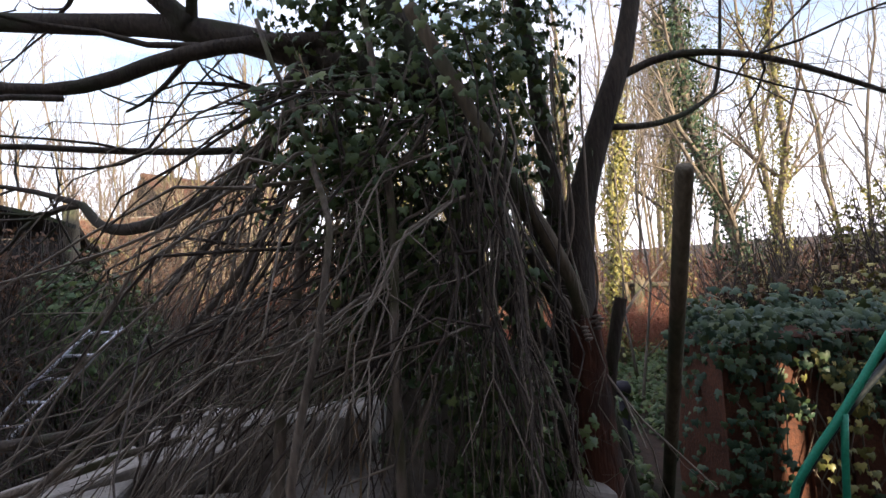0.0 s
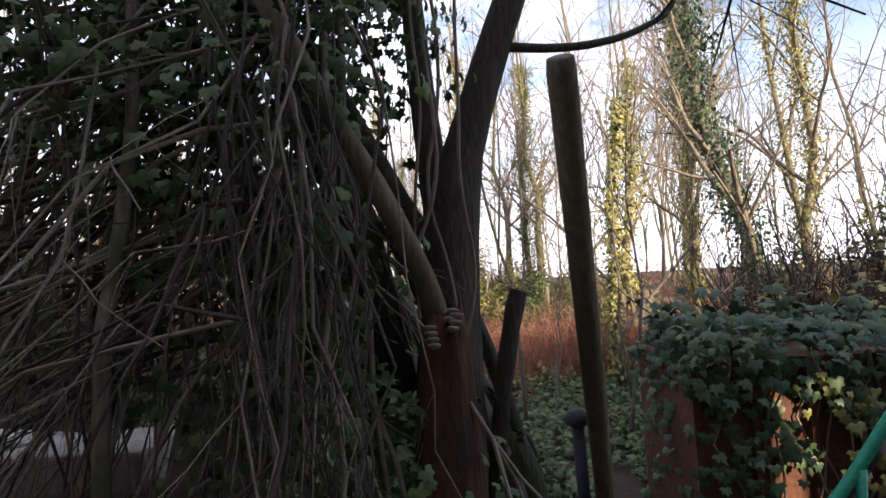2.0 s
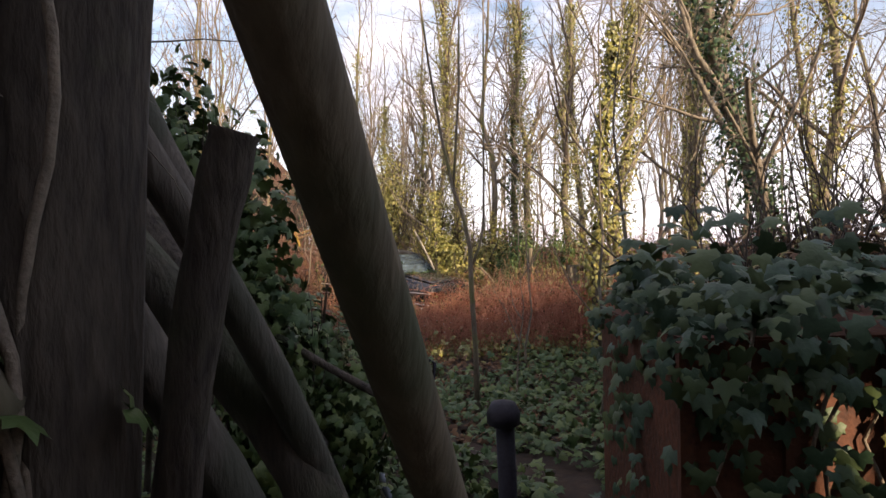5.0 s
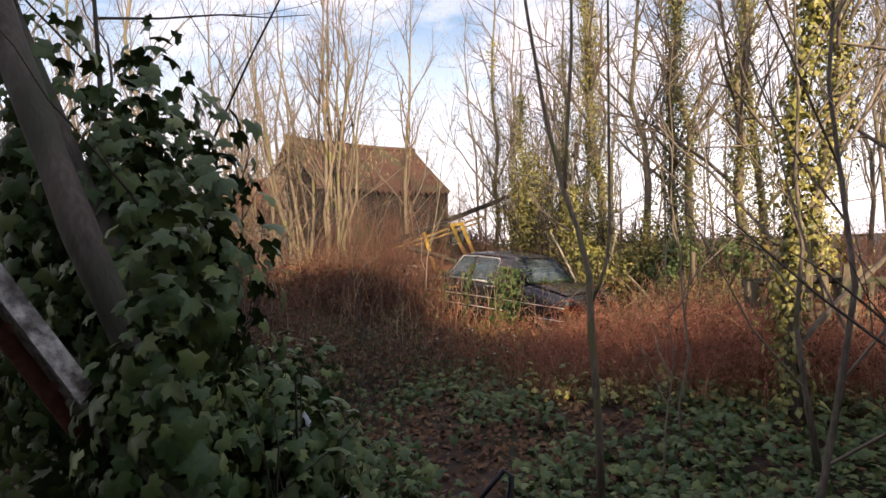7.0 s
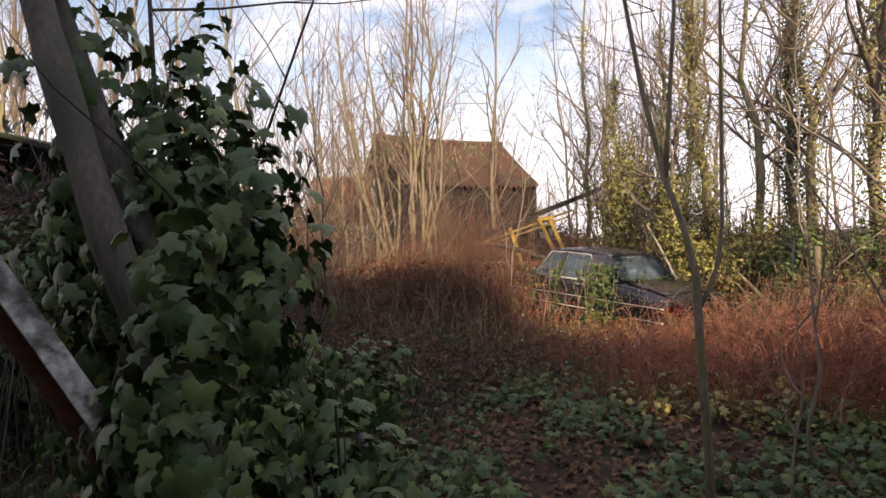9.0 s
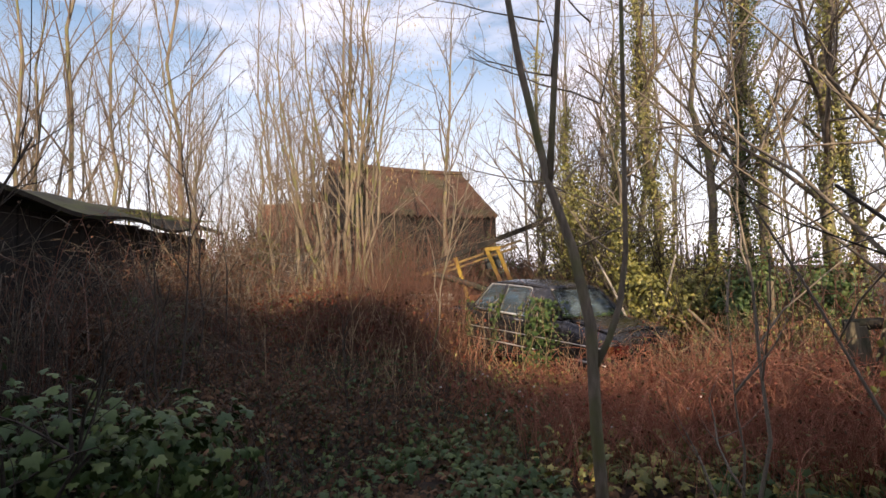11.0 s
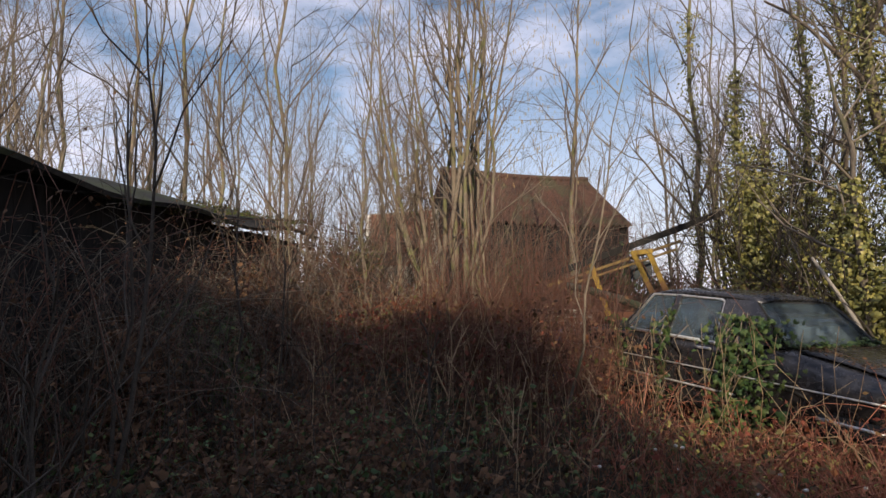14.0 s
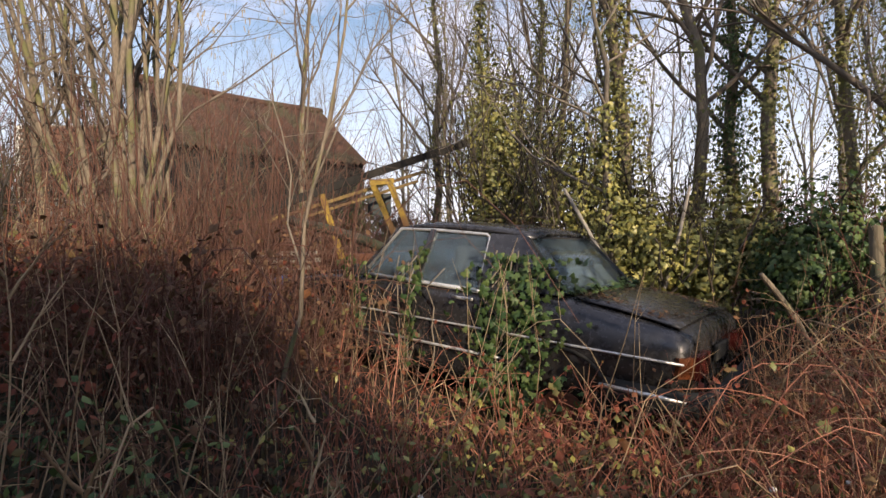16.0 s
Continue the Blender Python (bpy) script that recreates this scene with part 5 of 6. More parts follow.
def build_forked_tree():
    rng = np.random.default_rng(9)
    x, y = .38, 3.97
    z = gz(x, y)
    root = thing("forked_sapling", "slender grey forked sapling beside the path", "tree", "", (x, y, z))
    g = Geo()
    g.tube([(x, y, z - .05), (.375, 3.96, .5), (.35, 3.95, 1.0), (.345, 3.95, 1.35), (.29, 3.96, 1.62), (.215, 3.97, 1.85), (.12, 3.98, 2.3), (.03, 4.0, 2.9), (-.1, 4.0, 4.0), (-.15, 4.0, 5.0)], (.026, .022, .021, .020, .017, .015, .013, .010, .007, .003), 9)
    g.tube([(.35, 3.95, 1.20), (.40, 3.97, 1.30), (.44, 3.98, 1.42), (.465, 4.0, 1.6), (.48, 4.02, 2.4), (.5, 4.05, 3.4), (.52, 4.1, 4.4)], (.013, .012, .011, .010, .008, .006, .003), 8)
    g.tube([(.215, 3.97, 1.84), (.235, 3.98, 2.1), (.28, 3.99, 2.7), (.3, 4.0, 3.8)], (.014, .012, .010, .004), 7)
    part("trunk", g, BARK_PALE, root, "smooth grey-green bark")
    g = Geo()
    for k in range(26):
        h = rng.uniform(1.5, 4.4)
        b = np.array([.30 - .09 * (h - 1.5) + rng.choice([0, .16]), 3.98, h])
        a = rng.uniform(0, 6.28)
        branch_out(rng, g, b, np.array([math.cos(a), math.sin(a) * .6 + .3, .45]) * rng.uniform(.35, .8), .0035, 2, .5, 4, (2, 4))
    part("crown", g, TWIG, root, "bare twigs")


build_forked_tree()
shrubby = dict(limbs=9, depth=3, start=.12, spread=.65, reach=.55, kids=(3, 4), up=.9)
tree("bare_shrub_tree", "crooked bare shrub tree beside the path", (1.25, 3.45), 3.6, .017, 101, (.25, .2), mt=BARK, mw=TWIG, **shrubby)
tree("bare_shrub_tree", "crooked bare shrub tree by the boards", (1.7, 4.6), 4.2, .019, 102, (.1, .3), mt=BARK, mw=TWIG, **shrubby)
tree("bare_shrub_tree", "crooked bare shrub tree among dry stalks", (1.85, 5.75), 5.2, .042, 103, (.35, .2), mt=BARK, mw=TWIG, ivy=900, ivy_mat=IVY_SUN, **shrubby)
tree("young_sapling", "thin sapling rising from the ivy", (.95, 5.15), 3.2, .012, 104, (.05, .1), limbs=7, depth=1, mt=TWIG, mw=TWIG)
tree("young_sapling", "thin sapling rising from the ivy", (.75, 4.3), 1.5, .009, 105, (.05, .1), limbs=4, depth=1, mt=TWIG, mw=TWIG)
tree("young_sapling", "pale leaning sapling in front of the barn", (-2.35, 8.3), 3.6, .014, 106, (.75, .3), limbs=9, depth=1, mt=BARK_PALE, mw=TWIG)
# Saplings take the dark twig colour to deepen the shade on them.
for i, (x, y, h) in enumerate(((-2.3, 6.55, 1.2), (-3.0, 5.2, 3.4), (-3.7, 5.5, 3.6), (-4.3, 6.6, 4.2), (-2.75, 4.75, 1.6), (-4.7, 7.4, 4.4))):
    tree("young_sapling", "thin bare sapling in the brambles, shade in its colour", (x, y), h, .013, 110 + i, (.1 * (i % 3 - 1), .1), limbs=7, depth=1, mt=TWIG_DARK, mw=TWIG_DARK, group="thin saplings")
for i, (x, y, h) in enumerate(((-1.95, 6.9, .95), (-2.9, 7.6, 1.5), (-1.75, 7.4, .8), (-6.9, 9.3, 4.6), (-6.2, 10.2, 5.2), (-7.8, 9.9, 5.5))):
    tree("young_sapling", "pale thin forked sapling", (x, y), h, .006 if h < 2 else .02, 180 + i, (.08 * (i % 3 - 1), .05), limbs=5 if h < 2 else 11, depth=1 if h < 2 else 2, start=.3, mt=STRAW if h < 2 else BARK_PALE, mw=STRAW if h < 2 else TWIG, group="thin saplings")
# small tree arching over behind the car
tree("arching_tree", "small bare tree with arching limbs behind the car", (.15, 11.6), 4.6, .055, 120, (-.5, .1), limbs=9, depth=3, start=.3, spread=.55, reach=.5, kids=(3, 4), up=.5, mt=BARK, mw=TWIG, ivy=400, ivy_top=.5)
# hazel clump with catkins
rngh = np.random.default_rng(130)
for i in range(13):
    a = rngh.uniform(0, 6.28)
    r = rngh.uniform(.05, .55)
    tree("hazel_stem", "tall pale hazel stem of a multi-stemmed clump", (-5.0 + r * math.cos(a), 11.3 + r * math.sin(a)), rngh.uniform(5.5, 8.5), rngh.uniform(.03, .065), 131 + i, (rngh.normal(0, .75), rngh.normal(0, .6)), limbs=8, depth=2, start=.35, reach=.26, kids=(2, 4), mt=BARK_PALE, mw=TWIG_SUN, group="hazel clump")
for i in range(9):
    a, r = rngh.uniform(0, 6.28), rngh.uniform(.05, .6)
    tree("hazel_stem", "tall pale hazel stem of a multi-stemmed clump", (-6.6 + r * math.cos(a), 12.6 + r * math.sin(a)), rngh.uniform(5.5, 8.5), rngh.uniform(.03, .06), 161 + i, (rngh.normal(0, .8), rngh.normal(0, .6)), limbs=8, depth=2, start=.3, reach=.28, kids=(2, 4), mt=BARK_PALE, mw=TWIG_SUN, group="hazel clump")
g = Geo()
for k in range(900):
    a, h = rngh.uniform(0, 6.28), rngh.uniform(3.2, 7.0)
    r = rngh.uniform(.4, 2.6)
    p = np.array([-4.6 + r * math.cos(a), 11.3 + r * math.sin(a) * .8, h])
    g.tube([p, p + [rngh.normal(0, .01), 0, -.06]], (.006, .004), 3, cap=False)
stuff("catkins", g, CATKIN, "hanging yellow hazel catkins", "catkins")

# ivy-clad and bare trees behind the car and to its side
TALL = [(-1.55, 15.2, 7.5, .10, 1500, 1), (-.9, 16.4, 9.0, .12, 1800, 1), (.45, 13.8, 9.5, .15, 2600, 1), (1.35, 13.6, 9.0, .13, 250, 0), (1.85, 14.0, 9.5, .14, 2400, 2), (2.35, 13.2, 9.0, .15, 1700, 1), (3.0, 12.3, 8.5, .15, 1500, 0), (3.0, 8.6, 7.5, .12, 2000, 2),
        (3.75, 5.6, 7.5, .16, 2600, 3), (4.6, 9.2, 9.0, .14, 1800, 2), (5.4, 7.2, 8.5, .13, 1300, 1), (4.2, 14.5, 10, .15, 1800, 1), (5.8, 12.0, 10, .15, 1500, 1), (-2.9, 17.5, 10, .13, 900, 1), (7.0, 9.5, 9, .13, 900, 1), (-.2, 19.0, 11, .15, 1200, 1)]
for i, (x, y, h, r, n, k) in enumerate(TALL):
    r *= .72
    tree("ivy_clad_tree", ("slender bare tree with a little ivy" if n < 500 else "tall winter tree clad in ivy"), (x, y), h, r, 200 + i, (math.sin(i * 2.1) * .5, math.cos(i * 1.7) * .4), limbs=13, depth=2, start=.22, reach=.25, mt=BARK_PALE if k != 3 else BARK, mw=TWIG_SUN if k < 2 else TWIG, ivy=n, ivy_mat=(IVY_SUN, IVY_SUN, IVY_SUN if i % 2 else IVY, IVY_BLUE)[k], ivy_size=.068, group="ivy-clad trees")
# The golden look of these bushes is sunlight in the leaf colour.
shrub("golden_bush", "thicket of ivy and twigs behind the car, sunlight in leaf colour", (-1.35, 14.6), (1.1, .9, 2.3), 8500, .055, IVY_SUN, 230, "", 40)
shrub("golden_bush", "thicket of ivy and twigs behind the car, sunlight in leaf colour", (-.1, 13.5), (.9, .8, 1.7), 5200, .055, IVY_SUN, 231, "", 30)
shrub("golden_bush", "thicket of ivy and twigs behind the car, sunlight in leaf colour", (1.0, 13.0), (.8, .7, 1.0), 2600, .055, IVY_SUN, 232, "", 26)

# the wood all round, three bare trees that repeat
kinds = [tree("woodland_tree", "tall bare woodland tree", ((-17, 31), (9, 22), (-4.5, 33), (14, 16))[i], 11 + 1.5 * i, .085, 300 + i, (.6 - .5 * i, .3), limbs=15, depth=3, start=.2, reach=.26, kids=(2, 4), up=1.1, mt=BARK_PALE if i != 1 else BARK, mw=TWIG_SUN if i != 1 else TWIG, group="woodland trees") for i in range(4)]
rngw = np.random.default_rng(310)
for k in range(130):
    a = radians(rngw.uniform(-78, 78))
    d = rngw.uniform(15, 40)
    x, y = d * math.sin(a), 3 + d * math.cos(a)
    if (-16 < x < -6 and 16 < y < 29) or (x < -4.5 and y < 11.5 and x > -13) or (-5 < x < 3 and y < 16):
        continue
    s = rngw.uniform(.7, 1.05)
    o = copy_thing(kinds[k % 4], Matrix.Translation((x, y, gz(x, y) - .05)) @ Matrix.Rotation(rngw.uniform(0, 6.28), 4, "Z"))
    o.scale = (s, s, s * rngw.uniform(.95, 1.25))

for k in range(44):
    a = radians(rngw.uniform(-100, -38))
    d = rngw.uniform(11.5, 26)
    x, y = d * math.sin(a), 3.5 + d * math.cos(a)
    if (-16 < x < -6 and 16 < y < 29) or (x > -10.8 and y < 11.5) or x > -7:
        continue
    s = rngw.uniform(.55, .9)
    o = copy_thing(kinds[(1, 1, 0, 2)[k % 4]], Matrix.Translation((x, y, gz(x, y) - .05)) @ Matrix.Rotation(rngw.uniform(0, 6.28), 4, "Z"))
    o.scale = (s, s, s * rngw.uniform(.95, 1.25))
# leafless tangles before the barn and the brick wall
for i, (x, y, h) in enumerate(((-3.9, 14.8, 1.7), (-4.8, 15.2, 2.4), (-5.8, 15.6, 2.9), (-6.6, 14.2, 2.8), (-7.6, 15.0, 3.2), (-8.6, 14.2, 3.0), (-9.8, 14.8, 3.4), (-6.9, 12.6, 1.6), (-8.0, 12.4, 1.7), (-6.6, 9.9, 2.5), (-7.3, 10.8, 3.0), (-6.0, 10.5, 2.2), (-8.2, 10.2, 3.0), (-7.4, 17.5, 2.4), (-9.2, 17.0, 2.5), (-11, 15.5, 2.6), (-3.1, 15.6, 1.6), (-7.2, 18.2, 4.0), (-8.3, 18.9, 4.4), (-9.3, 18.0, 4.4), (-6.3, 18.4, 3.4), (-10.2, 17.4, 4.2), (-5.3, 17.5, 3.0), (-7.8, 16.6, 3.8))):
    rt = np.random.default_rng(700 + i)
    z = gz(x, y)
    root = thing("bare_thicket", "leafless golden-brown thicket before the barn", "bush", "bare thickets", (x, y, z))
    c = Geo()
    for k in range(11):
        g = Geo()
        d = np.array([rt.normal(0, .42) * h, rt.normal(0, .42) * h, h * rt.uniform(.6, 1.15)])
        q = np.array([x + rt.normal(0, .3), y + rt.normal(0, .3), z - .05])
        if k < 4:
            p = bend(rt, q, q + d * 1.15, 8, .07)
            g.tube(p, np.linspace(.022, .006, 8), 5)
            part("stem", g, BARK_PALE, root)
            for j in (3, 4, 5, 6):
                branch_out(rt, c, p[j], (d / h + rt.normal(0, .6, 3)) * h * .3, .008, 1, .75, 4, (3, 5))
        else:
            branch_out(rt, c, q, d, .012, 2, .75, 4, (3, 5))
    part("crown", c, (TWIG_SUN, RUSSET, TWIG_DARK)[i % 3], root, "tangled bare twigs")
# ---- ground cover ----
rng = np.random.default_rng(400)
g = Geo()
stem_field(g, rng, spots(rng, 450, -.6, 4.6, 6.7, 9.4, lambda x, y: not in_car(x, y) and y > 6.6 + .35 * math.sin(x * 3)), .22, .62, .0036, .5, 3, .6)
stem_field(g, rng, spots(rng, 420, 1.0, 4.8, 6.3, 9.6, lambda x, y: not in_car(x, y)), .4, 1.05, .0042, .3, 3, .3)
stem_field(g, rng, spots(rng, 260, -2.2, .2, 7.6, 9.2, lambda x, y: not in_car(x, y)), .2, .5, .0036, .5, 3, .6)
stem_field(g, rng, spots(rng, 560, -.45, 3.6, 6.25, 7.7, lambda x, y: y > 6.3 + .25 * math.sin(x * 3)), .5, .92, .004, .28, 3, .3)
stem_field(g, rng, spots(rng, 700, -.5, 4.2, 6.0, 9.0, lambda x, y: not in_car(x, y) and y > 5.95 + .3 * math.sin(x * 2.6) - .25 * x), .25, .75, .0024, .5, 4, .75)
stuff("dry_stalks", g, STALK, "tangled reddish dry stalks before the car", "brambles")
g = Geo()
stem_field(g, rng, spots(rng, 650, -7.0, -2.3, 8.3, 12.8, lambda x, y: not in_car(x, y) and y > 8.2 - .35 * (x + 2.5)), .6, 1.5, .0042, .2, 4, .3)
stuff("tall_stalks", g, RUSSET, "tall reddish-brown stems below the hazel clump", "brambles")
g = Geo()
stem_field(g, rng, spots(rng, 300, -5.6, -1.7, 7.4, 10.5, lambda x, y: not in_car(x, y)), .3, .95, .0026, .5, 4, .7)
stem_field(g, rng, spots(rng, 240, -4.0, -2.3, 8.6, 10.3, lambda x, y: not in_car(x, y)), 1.0, 2.1, .005, .12, 3, .1)
stuff("dry_stalks", g, RUSSET, "arching reddish dry stalks on the bank", "brambles")
g = Geo()
stem_field(g, rng, spots(rng, 300, -6.5, 3.5, 7.6, 12.5, lambda x, y: not in_car(x, y)), .4, 1.3, .0042, .25, 3, .2)
stem_field(g, rng, spots(rng, 45, -4.5, -1.6, 6.4, 8.4, None, .5), .4, 1.2, .005, .3, 3, .1)
stuff("pale_stalks", g, STRAW, "pale bleached stalks among the brambles", "stalks")
g = Geo()
# Stem colour darkened here to stand for the shade.
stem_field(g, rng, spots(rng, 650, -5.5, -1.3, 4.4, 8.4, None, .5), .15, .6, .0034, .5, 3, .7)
stuff("dark_brambles", g, TWIG_DARK, "tangle of bramble stems beside the path, shade in their colour", "brambles")
g = Geo()
stem_field(g, rng, spots(rng, 900, -14, -5, 12.5, 19), .8, 2.2, .007, .3, 4, .4)
stem_field(g, rng, spots(rng, 1300, 1.5, 12, 8, 17, None), .7, 1.9, .007, .25, 3, .3)
stem_field(g, rng, spots(rng, 900, -6, 2, 13, 18, None), .6, 1.9, .008, .25, 3, .3)
stuff("scrub", g, RUSSET, "sunlit brown scrub under the trees", "scrub")
g = Geo()
# Scrub in the dark tone too: shade before the shed put into its colour.
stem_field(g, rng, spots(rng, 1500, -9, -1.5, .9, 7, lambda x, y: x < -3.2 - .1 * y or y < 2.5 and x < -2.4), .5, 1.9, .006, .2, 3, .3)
stuff("scrub", g, TWIG_DARK, "scrub and dead stems before the shed, shade in their colour", "scrub")
g = Geo()
stem_field(g, rng, spots(rng, 520, 2.2, 9, 1.6, 7, lambda x, y: x > 2.8 or y < 4), .4, 1.1, .006, .25, 3, .3)
stuff("scrub", g, TWIG, "brown scrub and dead stems at the edges", "scrub")
g = Geo()
stem_field(g, rng, spots(rng, 2000, -1.6, 4.2, 6.1, 9.6, lambda x, y: not in_car(x, y, -.1)), .10, .34, .0028, .6, 0, .5)
stuff("grass", g, GRASS, "rank yellowing grass at the car", "grass")
# Brightens the bank by its sunlit stalk colour.
g = Geo()
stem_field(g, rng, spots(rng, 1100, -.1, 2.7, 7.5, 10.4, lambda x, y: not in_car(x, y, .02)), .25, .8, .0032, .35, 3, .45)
stuff("dry_grass", g, STALK_SUN, "tawny grass and stalks behind the boot, sunlight in their colour", "grass")
carpet("bramble_leaves", "tawny bramble leaves on the bank behind the boot", rng, spots(rng, 1500, .0, 2.8, 7.3, 10.3, lambda x, y: not in_car(x, y, .05)), .045, BRAMBLE, .25, .7)
# leaves
carpet("ground_ivy", "glossy ivy leaves covering the ground", rng, spots(rng, 10500, -1.6, 3.6, .9, 6.6, lambda x, y: y < 3.6 or noise.noise((x * 1.1, y * 1.1, 4.0)) > -.30 + .15 * (y - 3.6) - .25 * max(0, x), .12), .066, IVY, .09)
carpet("fallen_leaves", "brown fallen leaves and dead ivy before the stalks", rng, spots(rng, 3800, -1.8, 3.8, 3.2, 7.0, None, .0), .05, DEAD, .03, .5)
carpet("ground_ivy", "ivy leaves at the start of the path", rng, spots(rng, 1800, -1.2, 1.6, -1.6, 1.2, None, .2), .062, IVY_BLUE, .12)
carpet("ground_ivy", "ivy before the stalks, sunlight in its yellow-green colour", rng, spots(rng, 1800, -.4, 4, 5.9, 7.4, None, .2), .065, IVY_SUN, .12)
carpet("ground_ivy", "shaded ivy beside the path", rng, spots(rng, 2600, -5.5, -.6, 2.5, 7, None, .25), .062, IVY, .09)
carpet("fallen_leaves", "dark rotting leaves in the shade", rng, spots(rng, 3200, -5.0, .4, 4.6, 8.6, None, .1), .052, DEAD, .05, .6)
carpet("ground_ivy", "dark ivy and bramble leaves in the shade", rng, spots(rng, 1300, -5.0, -.3, 5.2, 8.6, None, .25), .05, IVY, .12)
carpet("fallen_leaves", "brown fallen leaves on the path", rng, spots(rng, 4200, -4.5, 1.2, 3.2, 8.6, None, .0), .05, DEAD, .015, .35)
carpet("fallen_leaves", "brown fallen leaves round the heap", rng, spots(rng, 1500, -4.5, .6, -2.6, 1.5, None, .0), .05, DEAD, .015, .35)


def bramble(name, label, seed, n, c, rad, size, mtl):
    r = np.random.default_rng(seed)
    gg = Geo()
    p = np.array([c[0], c[1], 0]) + r.normal(0, 1, (n, 3)) * [rad[0] * .5, rad[1] * .5, 0]
    p[:, 2] = [gz(x, y) for x, y, _ in p]
    p[:, 2] += r.uniform(.05, 1, n) * rad[2]
    keep = np.array([not in_car(x, y, -.05) and off_route(x, y) > .3 for x, y, _ in p])
    p = p[keep]
    leaves(gg, p, r.normal(0, .6, p.shape) + [0, -.5, .8], r.uniform(.6, 1.3, len(p)) * size, r, SMALL, SMALL_F)
    stuff(name, gg, mtl, label, "brambles")


def bramble_bush(label, c, rad, h, canes, seed, cane_mat, leaf_mat, per=9, size=.045, group="bramble bushes"):
    """Canes that arch over one another, with leaves along them."""
    r = np.random.default_rng(seed)
    z0 = gz(*c)
    root = thing("bramble_bush", label, "brambles", group, (c[0], c[1], z0))
    gc, lp = Geo(), []
    for k in range(canes):
        a, q = r.uniform(0, 2 * np.pi), r.uniform(0, 1) ** .5
        x, y = c[0] + rad * q * math.cos(a), c[1] + rad * q * math.sin(a)
        if in_car(x, y) or off_route(x, y) < .3:
            continue
        a = a + r.normal(0, .9)
        span = h * r.uniform(.35, 1.25)
        if in_car(x + span * math.cos(a), y + span * math.sin(a)) or off_route(x + span * math.cos(a), y + span * math.sin(a)) < .35:
            a += np.pi
            span *= .5
        hh = h * r.uniform(.45, 1.1)
        u = np.linspace(0, 1, 9)[:, None]
        p = np.array([x, y, gz(x, y) - .03]) + np.hstack([np.cos(a) * span * u ** 1.3, np.sin(a) * span * u ** 1.3, hh * np.sin(u * np.pi * r.uniform(.55, .92))])
        p = p + np.cumsum(r.normal(0, .012, p.shape), axis=0)
        w = r.uniform(.0022, .0048)
        gc.tube(p, np.linspace(w, w * .4, 9), 4, cap=False)
        for j in range(r.integers(1, 4)):
            i = r.integers(2, 8)
            e = p[i] + r.normal(0, .16, 3) * h + [0, 0, .05]
            gc.tube(bend(r, p[i], e, 4, .07), (w * .6, w * .5, w * .4, w * .2), 3, cap=False)
            lp += [e, (e + p[i]) / 2 + r.normal(0, .02, 3)]
        for j in range(per):
            i = r.integers(1, 9)
            lp.append(p[i] + r.normal(0, .035, 3))
    tagged(part("cane", gc, cane_mat, root), "arching dry canes", "", "", "stuff")
    if per and lp:
        gl_ = Geo()
        lp = np.array(lp)
        leaves(gl_, lp, r.normal(0, .6, lp.shape) + [0, -.3, .8], r.uniform(.5, 1.3, len(lp)) * size, r, SMALL, SMALL_F)
        tagged(part("leaf", gl_, leaf_mat, root), "withered bramble leaves", "", "", "stuff")
    return root


rb = np.random.default_rng(520)
for i in range(20):
    x, y = rb.uniform(.25, 3.3), rb.uniform(6.3, 8.0)
    bramble_bush("tangled red-brown brambles in the sun before the car", (x, y), .5, rb.uniform(.7, .98), 34, 530 + i, STALK, BRAMBLE if i % 3 else DEAD, 3, .036, "sunlit brambles")
for i, (x, y) in enumerate(((-.9, 7.55), (-.35, 7.35), (-1.5, 7.9), (-2.0, 8.6), (-.1, 6.9), (1.6, 9.2), (1.2, 8.6), (2.2, 8.8), (-.55, 8.7), (-.1, 8.5), (.35, 8.65), (-1.1, 8.95), (.6, 9.0))):
    bramble_bush("low dry brambles around the car", (x, y), .42, (.45, .5, .5, .7, .5, .7, .6, .9, .45, .48, .55, .45, .6)[i], 26, 560 + i, STALK, BRAMBLE, 4, .036, "low brambles at the car")
for i, (x, y, h) in enumerate(((.85, 8.45, .9), (1.2, 8.95, 1.0), (.7, 8.0, .8), (1.5, 8.35, 1.05), (.45, 7.6, .6), (1.05, 7.7, .9), (1.9, 9.4, 1.1))):
    bramble_bush("sunlit bank of brambles behind the car boot", (x, y), .4, h, 44, 570 + i, STALK if i % 3 else STRAW, IVY_SUN if i % 2 else BRAMBLE, 6, .036, "sunlit brambles")
for i in range(15):
    x, y = rb.uniform(-5.6, -2.6), rb.uniform(7.9, 10.4)
    bramble_bush("bank of brambles with red-tinged leaves", (x, y), .5, rb.uniform(.75, 1.15), 30, 580 + i, RUSSET, (BRAMBLE, DEAD, DEAD)[i % 3], 12, .05, "brambles on the bank")
# Canes kept dark so that the shaded side reads darker.
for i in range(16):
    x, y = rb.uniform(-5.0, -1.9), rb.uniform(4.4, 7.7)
    bramble_bush("brambles beside the path, shade in their dark colour", (x, y), .5, rb.uniform(.4, .8), 26, 610 + i, TWIG_DARK if i % 2 else RUSSET, DEAD if i % 4 else IVY, 12, .05, "shaded brambles")
for i in range(20):
    u = (i + rb.random()) / 20
    x, y = -5.2 - 2.9 * u + rb.uniform(.0, .7), 4.6 + 5.8 * u
    bramble_bush("tall brown brambles grown up the shed wall", (x, y), .55, rb.uniform(1.5, 2.15), 34, 640 + i, TWIG if i % 2 else RUSSET, DEAD, 6, .045, "brambles at the shed")
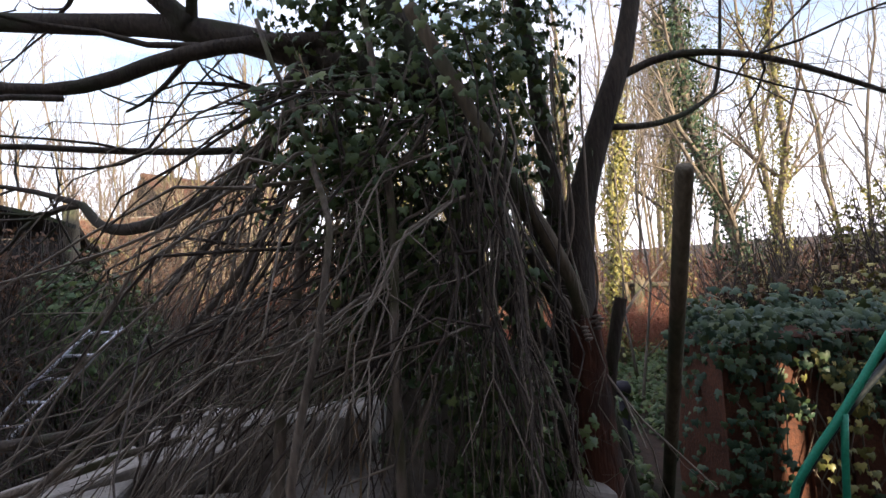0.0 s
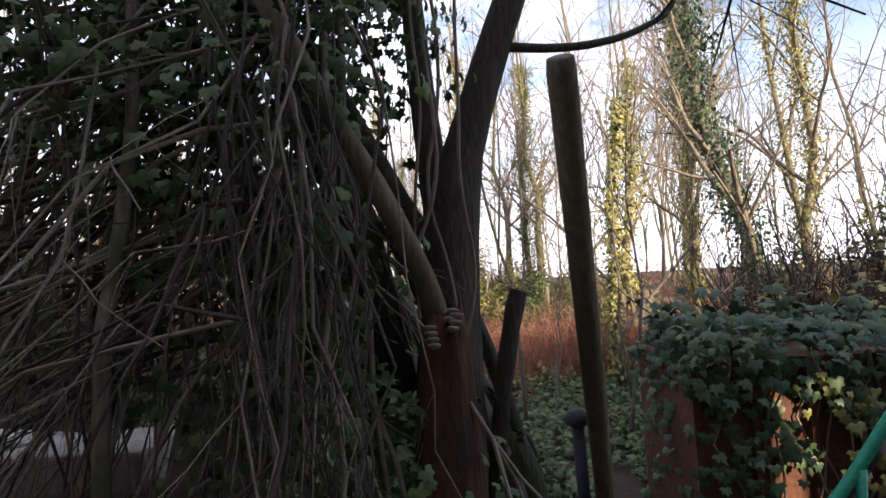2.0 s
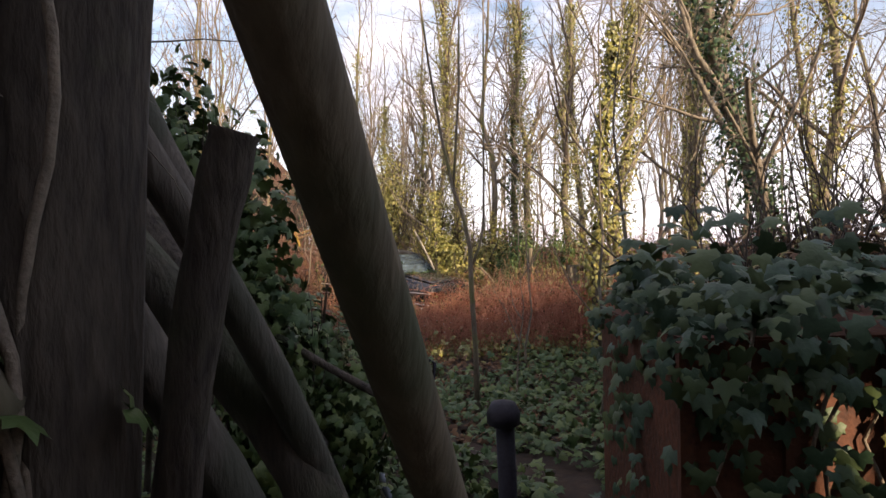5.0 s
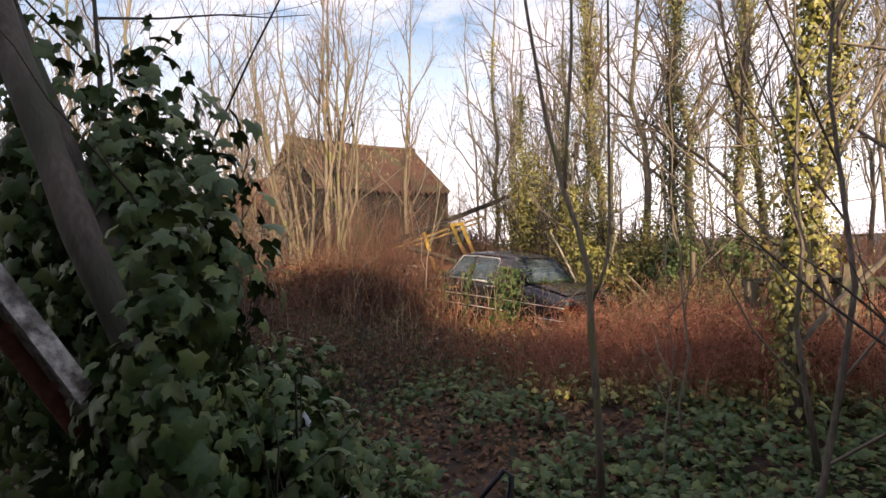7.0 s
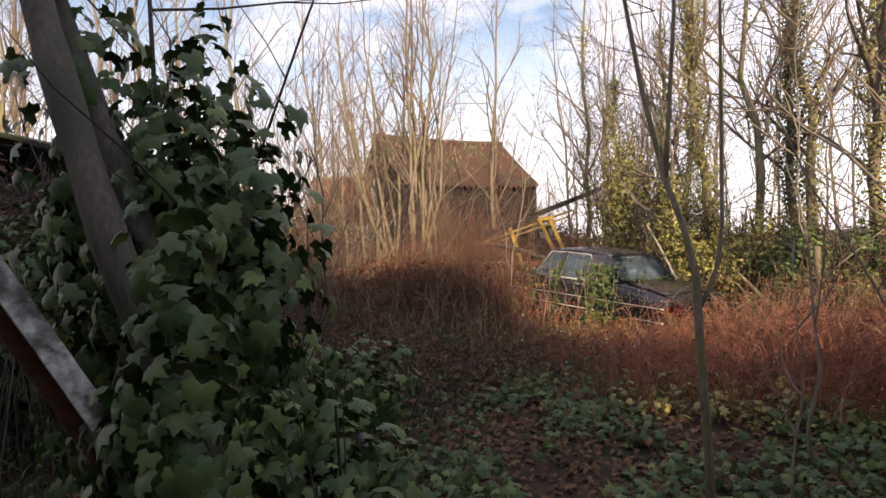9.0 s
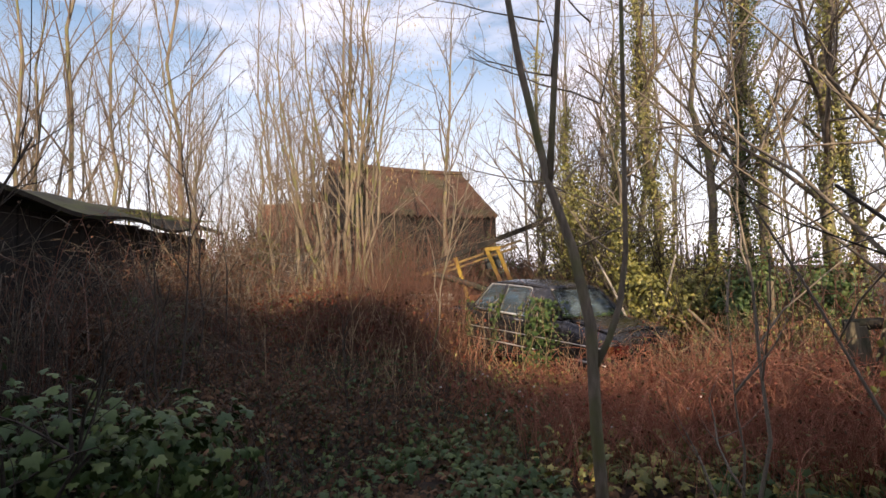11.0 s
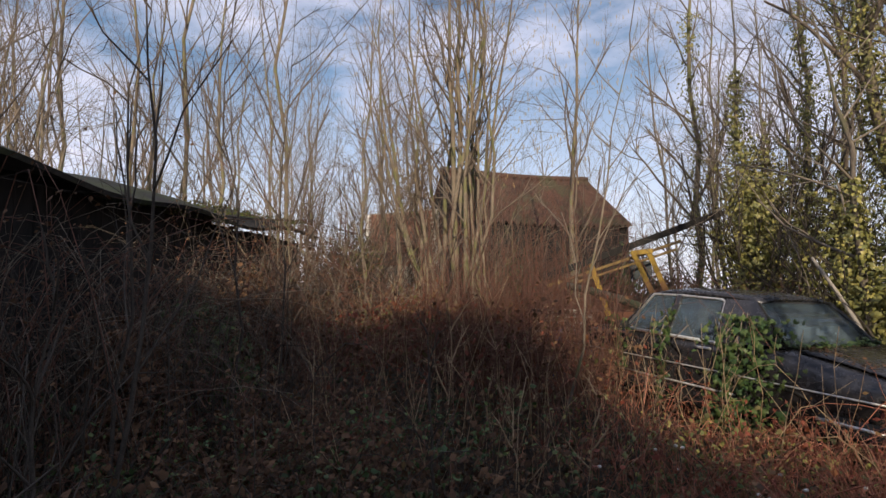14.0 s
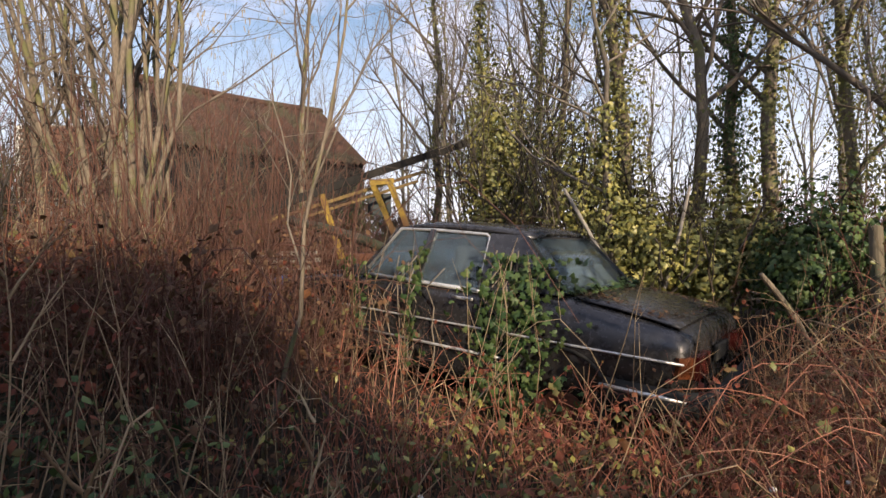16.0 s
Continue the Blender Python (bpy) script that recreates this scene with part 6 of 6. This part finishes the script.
bramble("bramble_leaves", "red-tinged bramble leaves on the bank", 501, 2200, (-4.2, 9.3), (1.7, 1.2, .85), .075, BRAMBLE)
bramble("bramble_leaves", "red-tinged bramble leaves before the car", 502, 1600, (.2, 7.8), (3.2, 1.6, .6), .05, BRAMBLE)
bramble("bramble_leaves", "green bramble leaves at the car", 503, 1000, (-.6, 8.5), (2.2, .7, .36), .05, IVY_SUN)
bramble("bramble_leaves", "brown bramble leaves in the shade", 504, 2600, (-3.2, 6.4), (2.6, 1.6, .55), .055, DEAD)

# ivy on the car
rc = np.random.default_rng(600)
g = Geo()
lp, ln_ = [], []
for k in range(980):
    u = rc.random()
    if u < .66:
        q = (rc.normal(1.16, .19), .80 + abs(rc.normal(.03, .06)), rc.uniform(.15, 1.2))
        q = (q[0], q[1] - max(0, q[2] - .92) * .45, q[2]); nn = (0, 1, .3)
    elif u < .76:
        q = (rc.normal(2.07, .05), .80 + abs(rc.normal(.03, .04)), rc.uniform(.3, 1.25))
        q = (q[0], q[1] - max(0, q[2] - .92) * .45, q[2]); nn = (0, 1, .3)
    elif u < .84:
        q = (rc.normal(2.68, .10), .82 + abs(rc.normal(.03, .05)), rc.uniform(.5, 1.05)); nn = (0, 1, .3)
    else:
        q = (rc.uniform(.75, 1.0), rc.uniform(-.6, .7), .965 + abs(rc.normal(0, .03))); nn = (-.3, 0, 1)
    lp.append(CAR @ Vector(q)); ln_.append((CAR.to_3x3() @ Vector(nn)) + Vector(rc.normal(0, .4, 3)))
leaves(g, lp, np.array([tuple(v) for v in ln_]), rc.uniform(.03, .075, len(lp)), rc)
stuff("car_ivy", g, IVY, "ivy climbing the side of the car", "plant")
g = Geo()
for k in range(14):
    x = (1.3 if k < 8 else 2.07) + rc.normal(0, .1)
    g.tube([tuple(CAR @ Vector((x + rc.normal(0, .04), .83 + rc.normal(0, .015) - max(0, z - .92) * .45, z))) for z in np.linspace(.15, rc.uniform(.9, 1.3), 7)], .006, 4)
stuff("car_vines", g, TWIG, "bare ivy stems climbing the car", "plant")
g = Geo()
lp = [CAR @ Vector((lx, rc.uniform(-.66, .68), .875 + .145 * (lx - .12))) for lx in rc.uniform(.14, .8, 520)] + [CAR @ Vector((rc.uniform(1.25, 2.4), rc.uniform(-.5, .5), 1.392)) for k in range(260)]
leaves(g, lp, rc.normal(0, .25, (780, 3)) + [0, 0, 1], rc.uniform(.015, .045, 780), rc, SMALL, SMALL_F)
stuff("leaf_litter", g, DEAD, "dead leaves lying on the car", "leaves")
g = Geo()
lp = [CAR @ Vector((rc.uniform(.62, .9), rc.uniform(-.66, .68), .955 + rc.uniform(0, .02))) for k in range(300)] + [CAR @ Vector((rc.normal(1.8, .35), rc.normal(-.1, .3), 1.395)) for k in range(300)]
leaves(g, lp, rc.normal(0, .4, (600, 3)) + [0, 0, 1], rc.uniform(.012, .03, 600), rc, SMALL, SMALL_F)
stuff("moss", g, MOSS, "patches of moss on the car", "moss")
g = Geo()
for k in range(60):
    p = np.array([rc.uniform(-1.6, 2.5), rc.uniform(6.6, 8.2), 0])
    p[2] = gz(p[0], p[1]) + rc.uniform(.15, .55)
    g.loft([[p + np.array([math.cos(t) * r, math.sin(t) * r, h]) for r, h in ((0, -.008), (.011, -.004), (.012, .006), (0, .011))] for t in np.linspace(0, 6.2832, 7)])
stuff("seed_heads", g, WHITE, "small white fluffy seed heads on the stalks", "plant")

# ---- unseen walls added behind the start close and shade the place; two sun openings ----
def wall_run(name, label, x0, x1, h, hole):
    """An added wall along the south side, h high, with one opening (xa, xb, za, zb) that passes sun."""
    def y(x):
        return -2.9 - (7.2 - x) * .105
    xa, xb, za, zb = hole
    g = Geo()
    for a, b, lo, hi in ((x0, xa, -.2, h), (xb, x1, -.2, h), (xa, xb, -.2, za), (xa, xb, zb, h)):
        g.slab([(b, y(b), lo), (a, y(a), lo), (a, y(a), hi), (b, y(b), hi)], .3)
    tagged(part(name, g, SHADE_WALL, None, "", False), label, "wall", "", "structure")


wall_run("wall_south", "plain unseen wall added to shade and close the plot", -11, 5.3, 6.2, (3.78, 4.06, 1.6, 2.75))
wall_run("wall_south_low", "lower unseen wall added to shade and close the plot", 5.3, 16, 4.35, (6.15, 6.5, 3.0, 4.0))
# Added slope between the two heights, slanting the edge of the shadow.
g = Geo()
g.slab([(7.2, -2.9, 4.35), (5.3, -3.1, 4.35), (5.3, -3.1, 6.2)], .3)
tagged(part("wall_south_gable", g, SHADE_WALL, None, "", False), "sloping end of the unseen wall added for shade", "wall", "", "structure")
